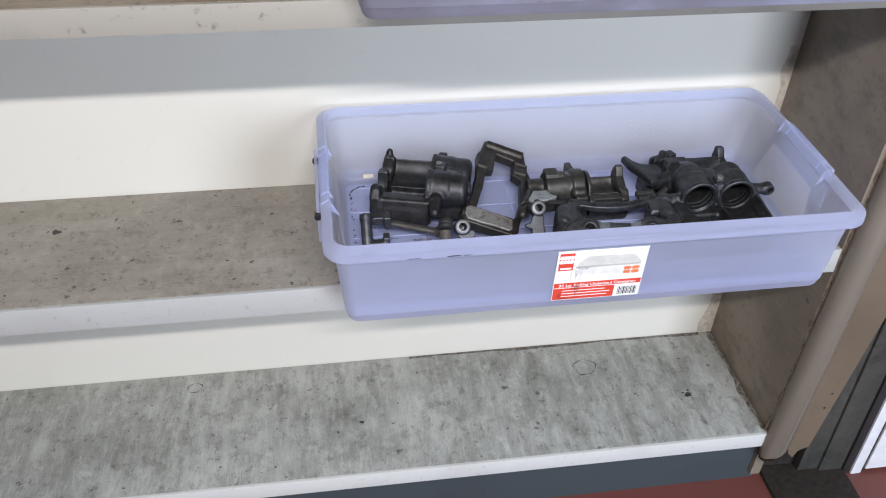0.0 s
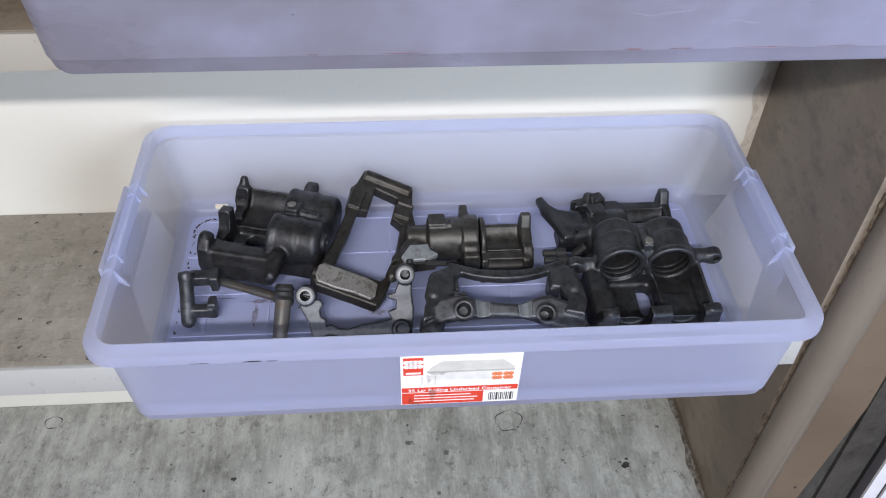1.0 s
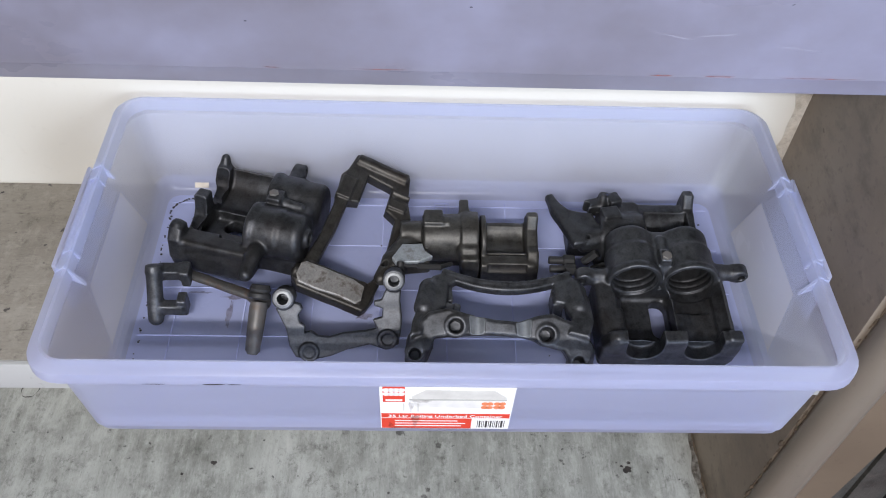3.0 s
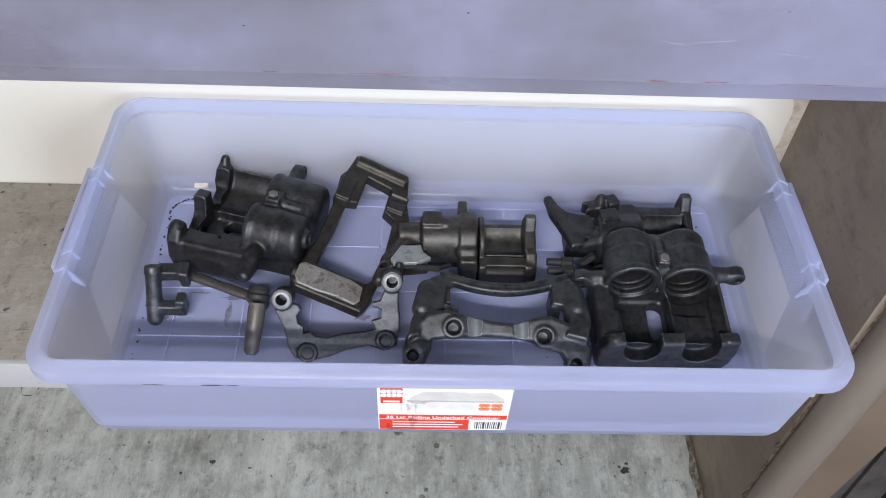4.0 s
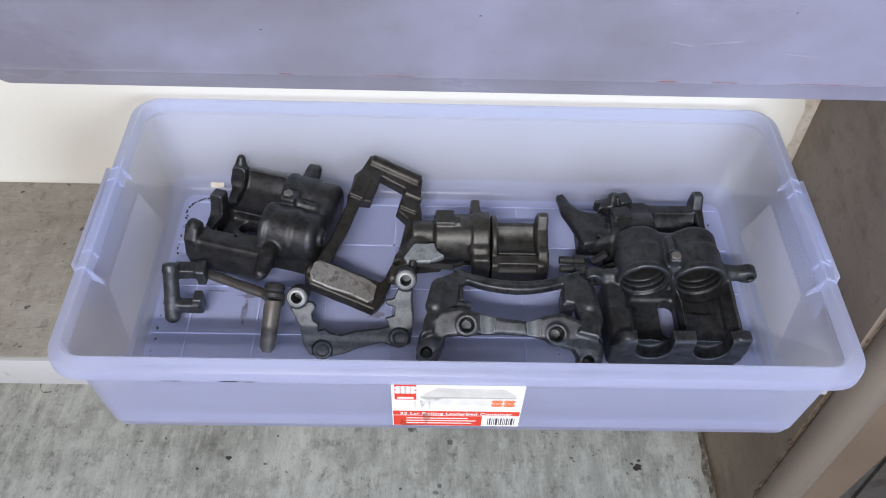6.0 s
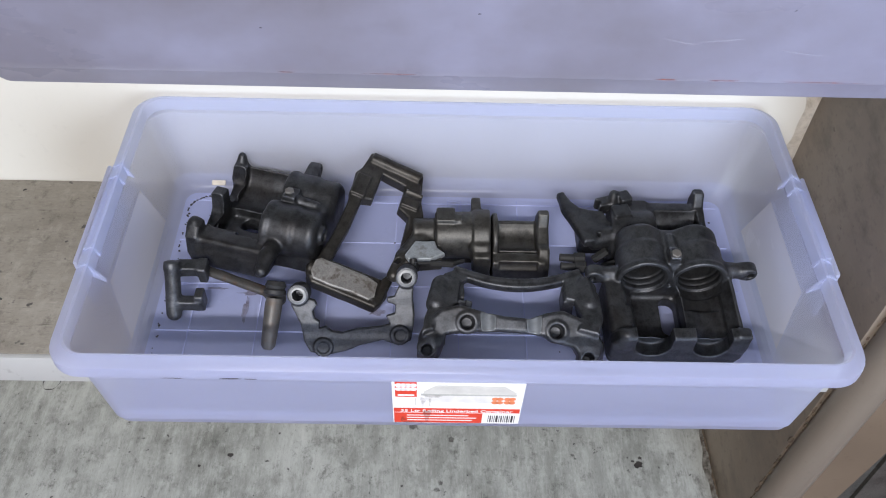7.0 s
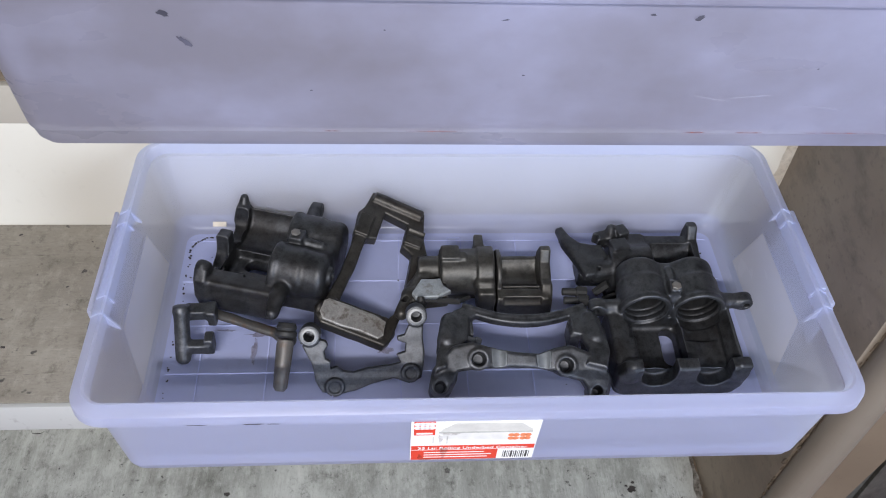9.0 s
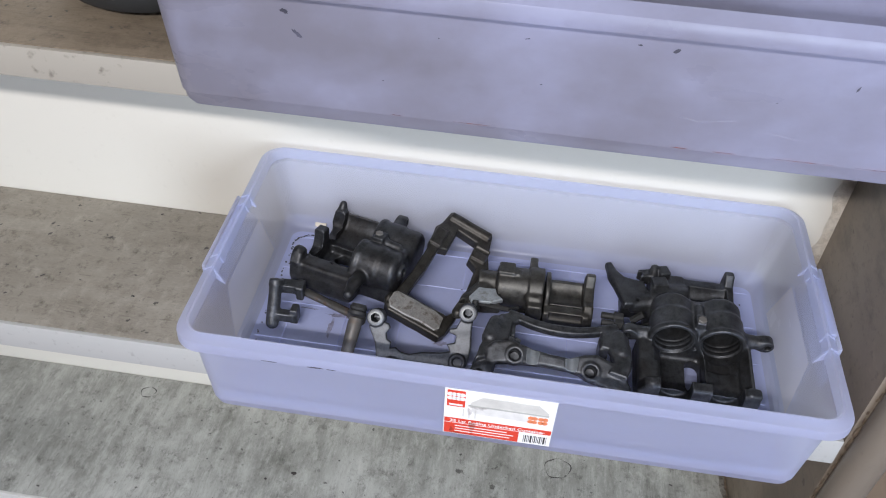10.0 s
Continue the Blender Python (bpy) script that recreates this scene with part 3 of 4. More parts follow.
# ---- the containers ----
def container(m, words, material, with_label, group):
    """Rolling underbed container. Its origin is the middle of its bottom."""
    ob = thing("storage_container", words, "storage container", m, group)
    hx, hy = 0.349, 0.1655

    def ring(gx, gy, z, r, well=0.0):
        return ring_points(-hx - gx, hx + gx, -hy - gy, hy + gy, z, r, well, 0.094 - 0.28 * z)
    bm = bmesh.new()
    add_loft(bm, [
        ring(-0.006, -0.005, 0.000, 0.012), ring(-0.001, 0.000, 0.001, 0.014), ring(0.002, 0.002, 0.005, 0.015), ring(0.0040, 0.0035, 0.0135, 0.016), ring(0.0050, 0.0044, 0.0150, 0.016),
        ring(0.0145, 0.0100, 0.104, 0.024, 0.004), ring(0.0165, 0.0115, 0.1215, 0.026), ring(0.0240, 0.0185, 0.1225, 0.030), ring(0.0265, 0.0215, 0.1222, 0.031),
        ring(0.0290, 0.0240, 0.1222, 0.032), ring(0.0298, 0.0247, 0.1240, 0.032), ring(0.0294, 0.0243, 0.1345, 0.032), ring(0.0286, 0.0235, 0.1362, 0.031),
        ring(0.0262, 0.0212, 0.1380, 0.030), ring(0.0180, 0.0132, 0.1436, 0.024), ring(0.0155, 0.0110, 0.1425, 0.022), ring(0.0140, 0.0095, 0.128, 0.022),
        ring(0.0110, 0.0078, 0.104, 0.022, 0.0045), ring(0.0030, 0.0026, 0.030, 0.018, 0.0045), ring(0.0014, 0.0010, 0.0215, 0.017, 0.002),
        ring(-0.0012, -0.0016, 0.0150, 0.016), ring(-0.0052, -0.0056, 0.0102, 0.016), ring(-0.0100, -0.0105, 0.0078, 0.015), ring(-0.0150, -0.0155, 0.0070, 0.014)])
    if with_label:
        # its overhanging front sags a little below the shelf edge
        for v in bm.verts:
            if v.co.z < 0.021 and v.co.y < -0.0915:
                v.co.z -= 0.0036 * min(1, (-0.0915 - v.co.y) / 0.05)
    bm.faces.ensure_lookup_table()
    around = 36
    for k in range(16 * around, 18 * around):
        bm.faces[k].material_index = with_label
    for k in (*range(22 * around, 23 * around), 23 * around + 1):
        bm.faces[k].material_index = 3 * with_label
    for k in (16, 34):
        bm.faces[17 * around + k].material_index = 2 * with_label
    shell = part("body", bm, material, ob, "", sharp=25).data
    shell.materials.append(SKIN)
    shell.materials.append(END_PANEL)
    shell.materials.append(PLASTIC_FLOOR)
    # crisp edges round the sloping panels of both ends
    crisp = {v.index for v in shell.vertices if abs(v.co.x) > 0.3 and abs(abs(v.co.y) - (0.094 - 0.28 * v.co.z)) < 1e-5 and 0.01 < v.co.z < 0.125}
    for e in shell.edges:
        if e.vertices[0] in crisp and e.vertices[1] in crisp:
            e.use_edge_sharp = True
    # moulded grid on the floor of the tub
    bm = bmesh.new()
    for k in range(-4, 5):
        add_box(bm, k * 0.0755 + 0.0035, k * 0.0755 + 0.0045, -hy + 0.016, hy - 0.016, 0.0066, 0.0076)
    for k in range(-2, 3):
        add_box(bm, -hx + 0.015, hx - 0.015, k * 0.0665 + 0.010 - 0.0005, k * 0.0665 + 0.010 + 0.0005, 0.0066, 0.00765)
    if with_label:
        part("floor_grid", bm, RIB, ob, "pale moulded lines on the tub floor")
    else:
        bm.free()
    # latch seats, gussets and latches at both ends
    for s in (-1, 1):
        x = s * (hx + 0.0240)
        for y, deep in ((-0.074, 0.022), (-0.052, 0.010), (0.048, 0.010), (0.066, 0.016)):
            bm = bmesh.new()
            prof = [(0.0045, 0.1352), (0.0035, 0.1392), (-0.0065, 0.1450), (-0.0070 - 0.6 * deep, 0.1430 - 1.2 * deep)]
            rows = [[bm.verts.new((x + s * px, y + w, pz)) for px, pz in prof] for w in (-0.0015, 0.0015)]
            bm.faces.new(rows[0])
            bm.faces.new(rows[1][::-1])
            for k in range(4):
                bm.faces.new((rows[0][k], rows[1][k], rows[1][(k + 1) % 4], rows[0][(k + 1) % 4]))
            part("gusset", bm, material, ob)
        part("latch_seat", box(min(x - 0.002, x + 0.0062), max(x - 0.002, x + 0.0062), -0.048, 0.048, 0.1350, 0.1402, bevel=0.0012), material, ob)
        a, b = s * (hx + 0.0310), s * (hx + 0.0355)
        bm = box(min(a, b), max(a, b), -0.066, 0.072, 0.064, 0.1355, bevel=0.002)
        latch = part("latch", bm, material, ob, "clip latch hanging from the rim")
        for y in (-0.068, 0.074):
            bm = bmesh.new()
            add_rod(bm, (s * (hx + 0.034), y - 0.004, 0.112), (s * (hx + 0.034), y + 0.004, 0.112), 0.005, 14)
            part("hinge_plug", bm, BLACK, latch, "black hinge plug")
    if with_label:
        paper_label(ob, hy)
    return ob


def flat_part(name, y, x0, x1, z0, z1, material, parent, label="", proud=0.0003):
    return part(name, box(x0, x1, y - proud, y + 0.0002, z0, z1), material, parent, label)


def paper_label(ob, hy):
    """The printed paper label on the front wall, built upright and laid back with the wall."""
    w, h = 0.128, 0.094
    lean = Matrix.Translation((-0.064, -hy - 0.0052, 0.0135)) @ Matrix.Rotation(radians(3.75), 4, "X")
    sheet = part("label", box(0, w, -0.0004, 0.0004, 0, h), PAPER, ob, "white and red printed paper label")
    sheet.matrix_local = lean
    f = lambda name, x0, x1, z0, z1, mat, words="", proud=0.0007: flat_part(name, 0, x0, x1, z0, z1, mat, sheet, words, proud)  # noqa: E731
    f("red_band", 0.001, 0.127, 0.0245, 0.0335, LABEL_RED)
    f("red_panel", 0.001, 0.090, 0.001, 0.023, LABEL_RED)
    f("logo_square", 0.003, 0.024, 0.058, 0.090, LABEL_RED)
    for name, pts, mat, pr in (("picture_lid", ((0.030, 0.064), (0.120, 0.064), (0.121, 0.068), (0.108, 0.082), (0.044, 0.083), (0.031, 0.070)), LABEL_GREY, 0.0007),
                              ("picture_tub", ((0.034, 0.048), (0.100, 0.046), (0.118, 0.054), (0.119, 0.063), (0.031, 0.063)), LABEL_PALE, 0.0007), ("picture_rim", ((0.028, 0.062), (0.121, 0.062), (0.121, 0.0645), (0.028, 0.0650)), LABEL_SHADE, 0.0009)):
        bm = bmesh.new()
        rows = [[bm.verts.new((px, py, pz)) for px, pz in pts] for py in (-pr, 0.0002)]
        bm.faces.new(rows[0])
        bm.faces.new(rows[1][::-1])
        for k in range(len(pts)):
            bm.faces.new((rows[0][k], rows[1][k], rows[1][(k + 1) % len(pts)], rows[0][(k + 1) % len(pts)]))
        part(name, bm, mat, sheet)
    f("picture_leg", 0.022, 0.0235, 0.040, 0.055, LABEL_GREY)
    f("picture_leg", 0.036, 0.0375, 0.038, 0.055, LABEL_GREY)
    for cx, cz, r, mat, pr in ((0.0088, 0.0785, 0.0068, PAPER, 0.0010), (0.0182, 0.0785, 0.0068, PAPER, 0.0010), (0.1030, 0.052, 0.0066, LABEL_ORANGE, 0.0010), (0.1150, 0.052, 0.0066, LABEL_ORANGE, 0.0010)):
        bm = bmesh.new()
        for k in range(4):
            a = math.tau * (k + 0.5) / 4
            c = (cx + 0.50 * r * math.cos(a), 0, cz + 0.80 * r * math.sin(a))
            add_turned(bm, [(r * 0.52, -0.0002), (r * 0.52, pr)], Matrix.Translation(c) @ Matrix.Rotation(radians(90), 4, "X"), 12)
        part("petal_mark", bm, mat, sheet)
    for k, n in enumerate((0.062, 0.070, 0.066)):
        f("print_line", 0.014, 0.014 + n, 0.0175 - 0.0055 * k, 0.0188 - 0.0055 * k, PAPER, "", 0.001)
    f("print_line", 0.0055, 0.0215, 0.0605, 0.0635, PAPER, "", 0.001)
    x = 0.096
    for k, n in enumerate((1, 2, 1, 1, 3, 1, 2, 1, 1, 2, 1, 3, 1)):
        f("barcode_bar", x, x + n * 0.0007, 0.0035, 0.0185, INK)
        x += n * 0.0007 + 0.0011
    # oily drip over the print
    for x, z, a, b in ((0.034, 0.020, 0.0045, 0.015), (0.030, 0.050, 0.0030, 0.012), (0.040, 0.061, 0.012, 0.0030), (0.020, 0.0035, 0.017, 0.0016), (0.010, 0.010, 0.0030, 0.006)):
        bm = bmesh.new()
        bm.faces.new([bm.verts.new((x + a * w * math.cos(t), -0.0014, max(0.0005, z + b * w * math.sin(t)))) for t, w in ((math.tau * k / 16, 0.8 + 0.25 * math.sin(5.1 * k + 90 * x)) for k in range(16))])
        part("stain", bm, LABEL_STAIN, sheet, "thin brown oily stain")
    text = bpy.data.curves.new("words", "FONT")
    text.body, text.size, text.extrude = "35 Ltr Rolling Underbed Container", 0.0072, 0.0001
    text.offset = 0.0001
    temp = new("words", text)
    bpy.context.view_layer.update()
    mesh = bpy.data.meshes.new_from_object(temp.evaluated_get(bpy.context.evaluated_depsgraph_get()))
    bpy.data.objects.remove(temp)
    xs = [v.co.x for v in mesh.vertices]
    mesh.transform(Matrix.Translation((0.0075, -0.0011, 0.0264)) @ Matrix.Rotation(radians(90), 4, "X") @ Matrix.Diagonal((0.112 / (max(xs) - min(xs)), 1, 1, 1)))
    mesh_object("lettering", mesh, PAPER, sheet, "white lettering", sharp=0)


def marks(ob, hy, rows, material, name, words):
    """Thin irregular smears and painted glints on the front wall: x, z, half length, half height, turn."""
    rng = random.Random(7)
    for x, z, a, b, turn in rows:
        bm = bmesh.new()
        loop = []
        for k in range(16):
            t = math.tau * k / 16
            u, v = a * math.cos(t) * rng.uniform(0.6, 1.1), b * math.sin(t) * rng.uniform(0.5, 1.1)
            c, s = math.cos(radians(turn)), math.sin(radians(turn))
            px, pz = x + u * c - v * s, z + u * s + v * c
            loop.append(bm.verts.new((px, -hy - 0.0046 - 0.063 * (pz - 0.015) - 0.0006, pz)))
        bm.faces.new(loop)
        part(name, bm, material, ob, words)


# The tub tips up a little at the back, where its wheels stand on the board.
BOX = Matrix.Translation((0.535, 0.8620, 0.5803)) @ Matrix.Rotation(radians(1.5), 4, "X") @ Matrix.Translation((0, 0.1655, 0))
tub = container(BOX, "open milky lavender plastic container holding brake parts, on a shelf", PLASTIC, True, "plastic containers")
for x in (-0.30, 0.30):
    bm = bmesh.new()
    add_rod(bm, (x - 0.01, 0.150, -0.0005), (x + 0.01, 0.150, -0.0005), 0.0055, 16)
    part("wheel", bm, BLACK, tub, "small black wheel")
bm = bmesh.new()
for x0, x1, y0, y1 in ((-0.009, 0.009, 0.1295, 0.1305), (-0.009, 0.009, 0.1475, 0.1485), (-0.009, -0.008, 0.1305, 0.1475), (0.008, 0.009, 0.1305, 0.1475)):
    add_box(bm, x0, x1, y0, y1, 0.0068, 0.0078)
part("moulded_square", bm, RIB, tub, "small moulded square on the tub floor")
upper_tub = container(Matrix.Translation((0.5705, 1.0165, TOP_Z)), "smeared milky lavender plastic container overhanging the upper shelf", PLASTIC_DIRTY, False, "plastic containers")
marks(upper_tub, 0.1655, ((-0.2390, 0.0855, 0.0062, 0.0022, -42), (0.1465, 0.07, 0.001, 0.0004, 30), (-0.1235, 0.095, 0.0008, 0.0005, 0), (-0.1685, 0.05, 0.001, 0.0005, 0), (0.2465, 0.104, 0.0025, 0.0008, 60), (0.2965, 0.08, 0.0015, 0.0006, 0), (-0.2480, 0.1045, 0.0038, 0.0022, -20), (0.0605, 0.106, 0.004, 0.0016, 25), (0.0325, 0.108, 0.002, 0.0009, 0), (0.2015, 0.09, 0.003, 0.001, 70), (0.2585, 0.066, 0.004, 0.0012, 20), (-0.0535, 0.103, 0.003, 0.0006, 10), (-0.0385, 0.063, 0.0012, 0.0005, 0)), SCUFF, "scuff", "dark oily scuff")
marks(upper_tub, 0.1655, ((-0.0925, 0.0165, 0.020, 0.0004, 0), (0.0825, 0.0165, 0.008, 0.0006, 0), (0.1175, 0.0165, 0.012, 0.0005, 0), (0.1825, 0.0165, 0.03, 0.0004, 0), (0.2425, 0.0165, 0.02, 0.0006, 0), (-0.1575, 0.0165, 0.006, 0.0005, 0)), RED_SMEAR, "smear", "reddish smear along the moulded line")
# glare on the wrinkled wall, painted as pale strokes
marks(upper_tub, 0.1655, ((0.110, 0.0475, 0.014, 0.0008, 6), (0.086, 0.0455, 0.012, 0.0006, -12), (0.160, 0.0390, 0.018, 0.0004, -8)), FOLD_GLARE, "fold_glint", "pale painted glare on a fold")
marks(tub, 0.1655 + 0.0130, ((-0.262, 0.1248, 0.012, 0.0008, 0), (-0.209, 0.1252, 0.011, 0.0013, 2), (-0.192, 0.1250, 0.008, 0.0007, 0)), DIRT, "scuff", "dark oily scuff under the rim")
FLOOR_Z = MID_Z + 0.0094

# brownish smears on the tub floor below the rusty pins
rng = random.Random(5)
for x, y, a, b in ((0.2965, 0.998, 0.0035, 0.020), (0.305, 1.024, 0.022, 0.0035), (0.322, 0.972, 0.0022, 0.012), (0.260, 1.030, 0.016, 0.0016), (0.445, 1.000, 0.010, 0.006), (0.232, 1.010, 0.0022, 0.0012)):
    bm = bmesh.new()
    loop = []
    for k in range(18):
        t, w = math.tau * k / 18, rng.uniform(0.55, 1.15)
        px, py = x + a * w * math.cos(t) - 0.535, y + b * w * math.sin(t) - 1.0275
        loop.append(bm.verts.new((px, py, 0.0074)))
    bm.faces.new(loop)
    part("smear", bm, FLOOR_SMEAR, tub, "brown rust smear on the tub floor")

# grit gathered along the edges of the tub floor
rng = random.Random(11)
bm = bmesh.new()
for k in range(84):
    if k < 38:
        x, y = 0.2025 + abs(rng.gauss(0, 0.002)), rng.uniform(0.90, 1.150)
    elif k < 62:
        a = rng.uniform(90, 180)
        x, y = 0.228 + 0.026 * math.cos(radians(a)), 1.150 + 0.026 * math.sin(radians(a)) + rng.gauss(0, 0.0006)
    else:
        x, y = rng.uniform(0.21, 0.86), rng.uniform(0.89, 1.18)
    r = rng.uniform(0.0006, 0.0014)
    bmesh.ops.create_icosphere(bm, subdivisions=1, radius=r, matrix=Matrix.Translation((x, y, FLOOR_Z + 0.0003 + 0.0262 * (y - 1.02) + r * 0.6)) @ Matrix.Diagonal((1.3, 1, 0.7, 1)))
tagged(part("grit", bm, DIRT), "black grit scattered on the tub floor", "grit", kind="stuff")

# ---- brake parts in the container ----
def twin_caliper(m, words, iron, flat, pad, trough, scallop, plain_ear, seed):
    """Two-piston caliper lying on its bridge: x from the fingers to the cylinders, y across; flat is the side (1 or -1) of its broad wall."""
    ob = thing("brake_caliper", words, "brake caliper", m, "brake calipers")
    s = flat
    fingers = [(-0.069, 0.020), (-0.060, 0.006), (-0.042, 0.0), (0.048, 0.0), (0.066, 0.005), (0.076, 0.020), (0.076, 0.044), (0.068, 0.055), (0.050, 0.059), (-0.050, 0.059), (-0.066, 0.055), (-0.070, 0.044)]
    adds = [solid_box((0.036, 0.004 * s, 0.017), (0.046, 0.070, 0.017), 0.010), solid_box((0.036, -0.0595 * s, 0.030), (0.046, 0.0065, 0.024), 0.004),
            solid_box((0.036, 0.0600 * s, 0.024), (0.046, 0.0140, 0.0205), 0.006), solid_plate([(s * y, z) for y, z in fingers], (0.004, 0, 0), (0, 1, 0), (0, 0, 1), 0.016, 0.004)]
    if plain_ear:
        adds += [solid_limb((-0.004, -0.057 * s, 0.038), (-0.005, -0.066 * s, 0.064), 0.0120, 0.0055)]
    else:
        adds += [solid_box((-0.0045, -0.0605 * s, 0.048), (0.0075, 0.0085, 0.0150), 0.004, (6 * s, 0, 0))]
    adds += [solid_limb((-0.005, 0.062 * s, 0.040), (-0.005, 0.060 * s, 0.054), 0.009, 0.007)]
    mid, high, wide = trough
    cuts = [solid_rod((0.005, -mid * s, high), (0.071, -mid * s, high), wide, 0.003), solid_box((0.038, 0.0165 * s, 0.052), (0.033, 0.0275, 0.038), 0.006),
            solid_box((0.044, 0, 0.010), (0.024, 0.0095, 0.04), 0.009)]
    for k in (-1, 1):
        v = 0.0308 * k
        adds += [solid_rod((0.072, v, 0.048), (0.107, v, 0.048), 0.0288, 0.004), solid_rod((0.100, v, 0.048), (0.134, v, 0.048), 0.0268, 0.009), solid_rod((0.0705, v, 0.048), (0.0775, v, 0.048), 0.0298, 0.002)]
        cuts += [solid_rod((-0.03, v, 0.024 + scallop), (0.004, v, 0.024 + scallop), scallop, 0.003), solid_box((-0.013, v, 0.045 + scallop), (0.017, scallop, 0.021), 0.002)]
        cuts += [solid_rod((0.04, v, 0.048), (0.120, v, 0.048), 0.0232, 0.001), solid_rod((0.06, v, 0.048), (0.0735, v, 0.048), 0.0254, 0.001)]
        cuts += [solid_rod((x, v, 0.048), (x + 0.0022, v, 0.048), 0.0245, 0.0008) for x in (0.0790, 0.0870)]
        z = 0.052 if k == -s else 0.042
        if plain_ear and k == s:
            adds += [solid_limb((0.088, 0.046 * k, 0.042), (0.090, 0.080 * k, 0.046), 0.0105, 0.0085), solid_limb((0.090, 0.080 * k, 0.046), (0.091, 0.098 * k, 0.040), 0.0085, 0.0075)]
            continue
        adds += [solid_limb((0.083, 0.046 * k, z), (0.082, 0.078 * k, z), 0.0105, 0.0085), solid_rod((0.075, 0.085 * k, z), (0.089, 0.085 * k, z), 0.0100, 0.002)]
        adds += [solid_limb((0.079, 0.058 * k, 0.030), (0.066, 0.064 * k, 0.028), 0.010, 0.008)]
        cuts += [solid_rod((0.06, 0.087 * k, z), (0.11, 0.087 * k, z), 0.0040, 0.001)]
    adds += [solid_box((0.104, 0, 0.039), (0.027, 0.030, 0.0265), 0.007), solid_box((0.102, 0, 0.017), (0.030, 0.048, 0.016), 0.008), solid_box((0.087, 0, 0.068), (0.008, pad, 0.010), 0.0025),
             solid_limb((0.092, 0, 0.068), (0.116, 0, 0.066), 0.006, 0.005), solid_rod((0.128, 0.033 * s, 0.052), (0.1395, 0.033 * s, 0.052), 0.0105, 0.002)]
    cuts += [solid_rod((0.132, 0.033 * s, 0.052), (0.15, 0.033 * s, 0.052), 0.0058, 0.001)]
    cast_part("casting", adds, cuts, (-0.016, -0.110, 0.0), (0.142, 0.110, 0.082), iron, ob, blend=0.0045, seed=seed)
    bm = bmesh.new()
    add_turned(bm, [(0.0056, 0), (0.0056, 0.003), (0.0050, 0.0036)], pose(0.085, 0, 0.077), 6)
    part("bleed_nipple", bm, STEEL_RUST, ob, "worn steel bleed nipple")
    return ob


def plated_caliper(m, words):
    """Single-piston sliding caliper with a worn plate: x from its carrier arm to the fingers."""
    ob = thing("brake_caliper", words, "brake caliper", m, "brake calipers")
    end = [(0.017, 0.004), (0.017, 0.050), (0.008, 0.068), (0.000, 0.069), (-0.008, 0.056), (-0.026, 0.047), (-0.036, 0.049), (-0.049, 0.038), (-0.054, 0.015), (-0.050, 0.002)]
    adds = [solid_rod((-0.030, -0.004, 0.036), (0.022, -0.004, 0.036), 0.0275, 0.004), solid_rod((0.014, -0.004, 0.036), (0.034, -0.004, 0.036), 0.0305, 0.002), solid_rod((0.0365, -0.008, 0.035), (0.0425, -0.008, 0.035), 0.0300, 0.0015),
            solid_rod((0.030, -0.006, 0.034), (0.04, -0.006, 0.034), 0.0260, 0.001), solid_rod((-0.056, 0.0, 0.037), (-0.026, 0.0, 0.037), 0.0155, 0.003), solid_box((0.066, -0.017, 0.021), (0.032, 0.035, 0.0205), 0.004),
            solid_plate(end, (0.102, 0, 0), (0, 1, 0), (0, 0, 1), 0.0135, 0.003), solid_box((0.024, -0.036, 0.026), (0.0105, 0.013, 0.020), 0.004), solid_limb((0.018, -0.031, 0.044), (0.029, -0.031, 0.044), 0.0085, 0.0085),
            solid_box((0.018, 0.025, 0.046), (0.0055, 0.010, 0.015), 0.002), solid_box((-0.018, 0.000, 0.060), (0.011, 0.011, 0.0075), 0.002), solid_box((-0.004, -0.004, 0.061), (0.005, 0.006, 0.005), 0.002), solid_box((0.0, 0.0, 0.008), (0.03, 0.018, 0.008), 0.003)]
    adds += [solid_limb((-0.044, -0.010, 0.036), (-0.064, -0.040, 0.036), 0.014, 0.012, 0.7), solid_box((-0.044, -0.044, 0.037), (0.022, 0.011, 0.009), 0.003, (0, 0, 6)), solid_limb((-0.066, -0.042, 0.038), (-0.076, -0.066, 0.034), 0.0085, 0.008)]
    cuts = [solid_rod((0.0435, -0.011, 0.052), (0.0885, -0.011, 0.052), 0.0235, 0.002), solid_box((0.066, -0.0345, 0.042), (0.0225, 0.0012, 0.014), 0.0005), solid_rod((0.0435, -0.060, 0.038), (0.0885, -0.060, 0.038), 0.0115, 0.002), solid_box((0.0355, -0.004, 0.06), (0.0010, 0.05, 0.05), 0.0004),
            solid_rod((-0.072, -0.052, 0.02), (-0.072, -0.052, 0.06), 0.004, 0.001)]
    cast_part("casting", adds, cuts, (-0.095, -0.08, 0.0), (0.108, 0.042, 0.074), IRON_GREY, ob, blend=0.0030)
    plate = [(-0.064, -0.049), (-0.053, -0.028), (-0.030, -0.027), (-0.027, -0.038), (-0.018, -0.046), (-0.034, -0.055), (-0.060, -0.056)]
    cast_part("worn_plate", [solid_plate(plate, (0, 0, 0.0510), (1, 0, 0), (0, 1, 0), 0.008, 0.0015)], [], (-0.068, -0.060, 0.041), (-0.015, -0.023, 0.053), STEEL_BARE, ob, "bare blue-grey worn plate")
    bm = bmesh.new()
    add_rod(bm, (-0.059, -0.066, 0.046), (-0.049, -0.066, 0.050), 0.0058, 6)
    add_rod(bm, (-0.055, -0.076, 0.040), (-0.054, -0.058, 0.054), 0.0042, 10)
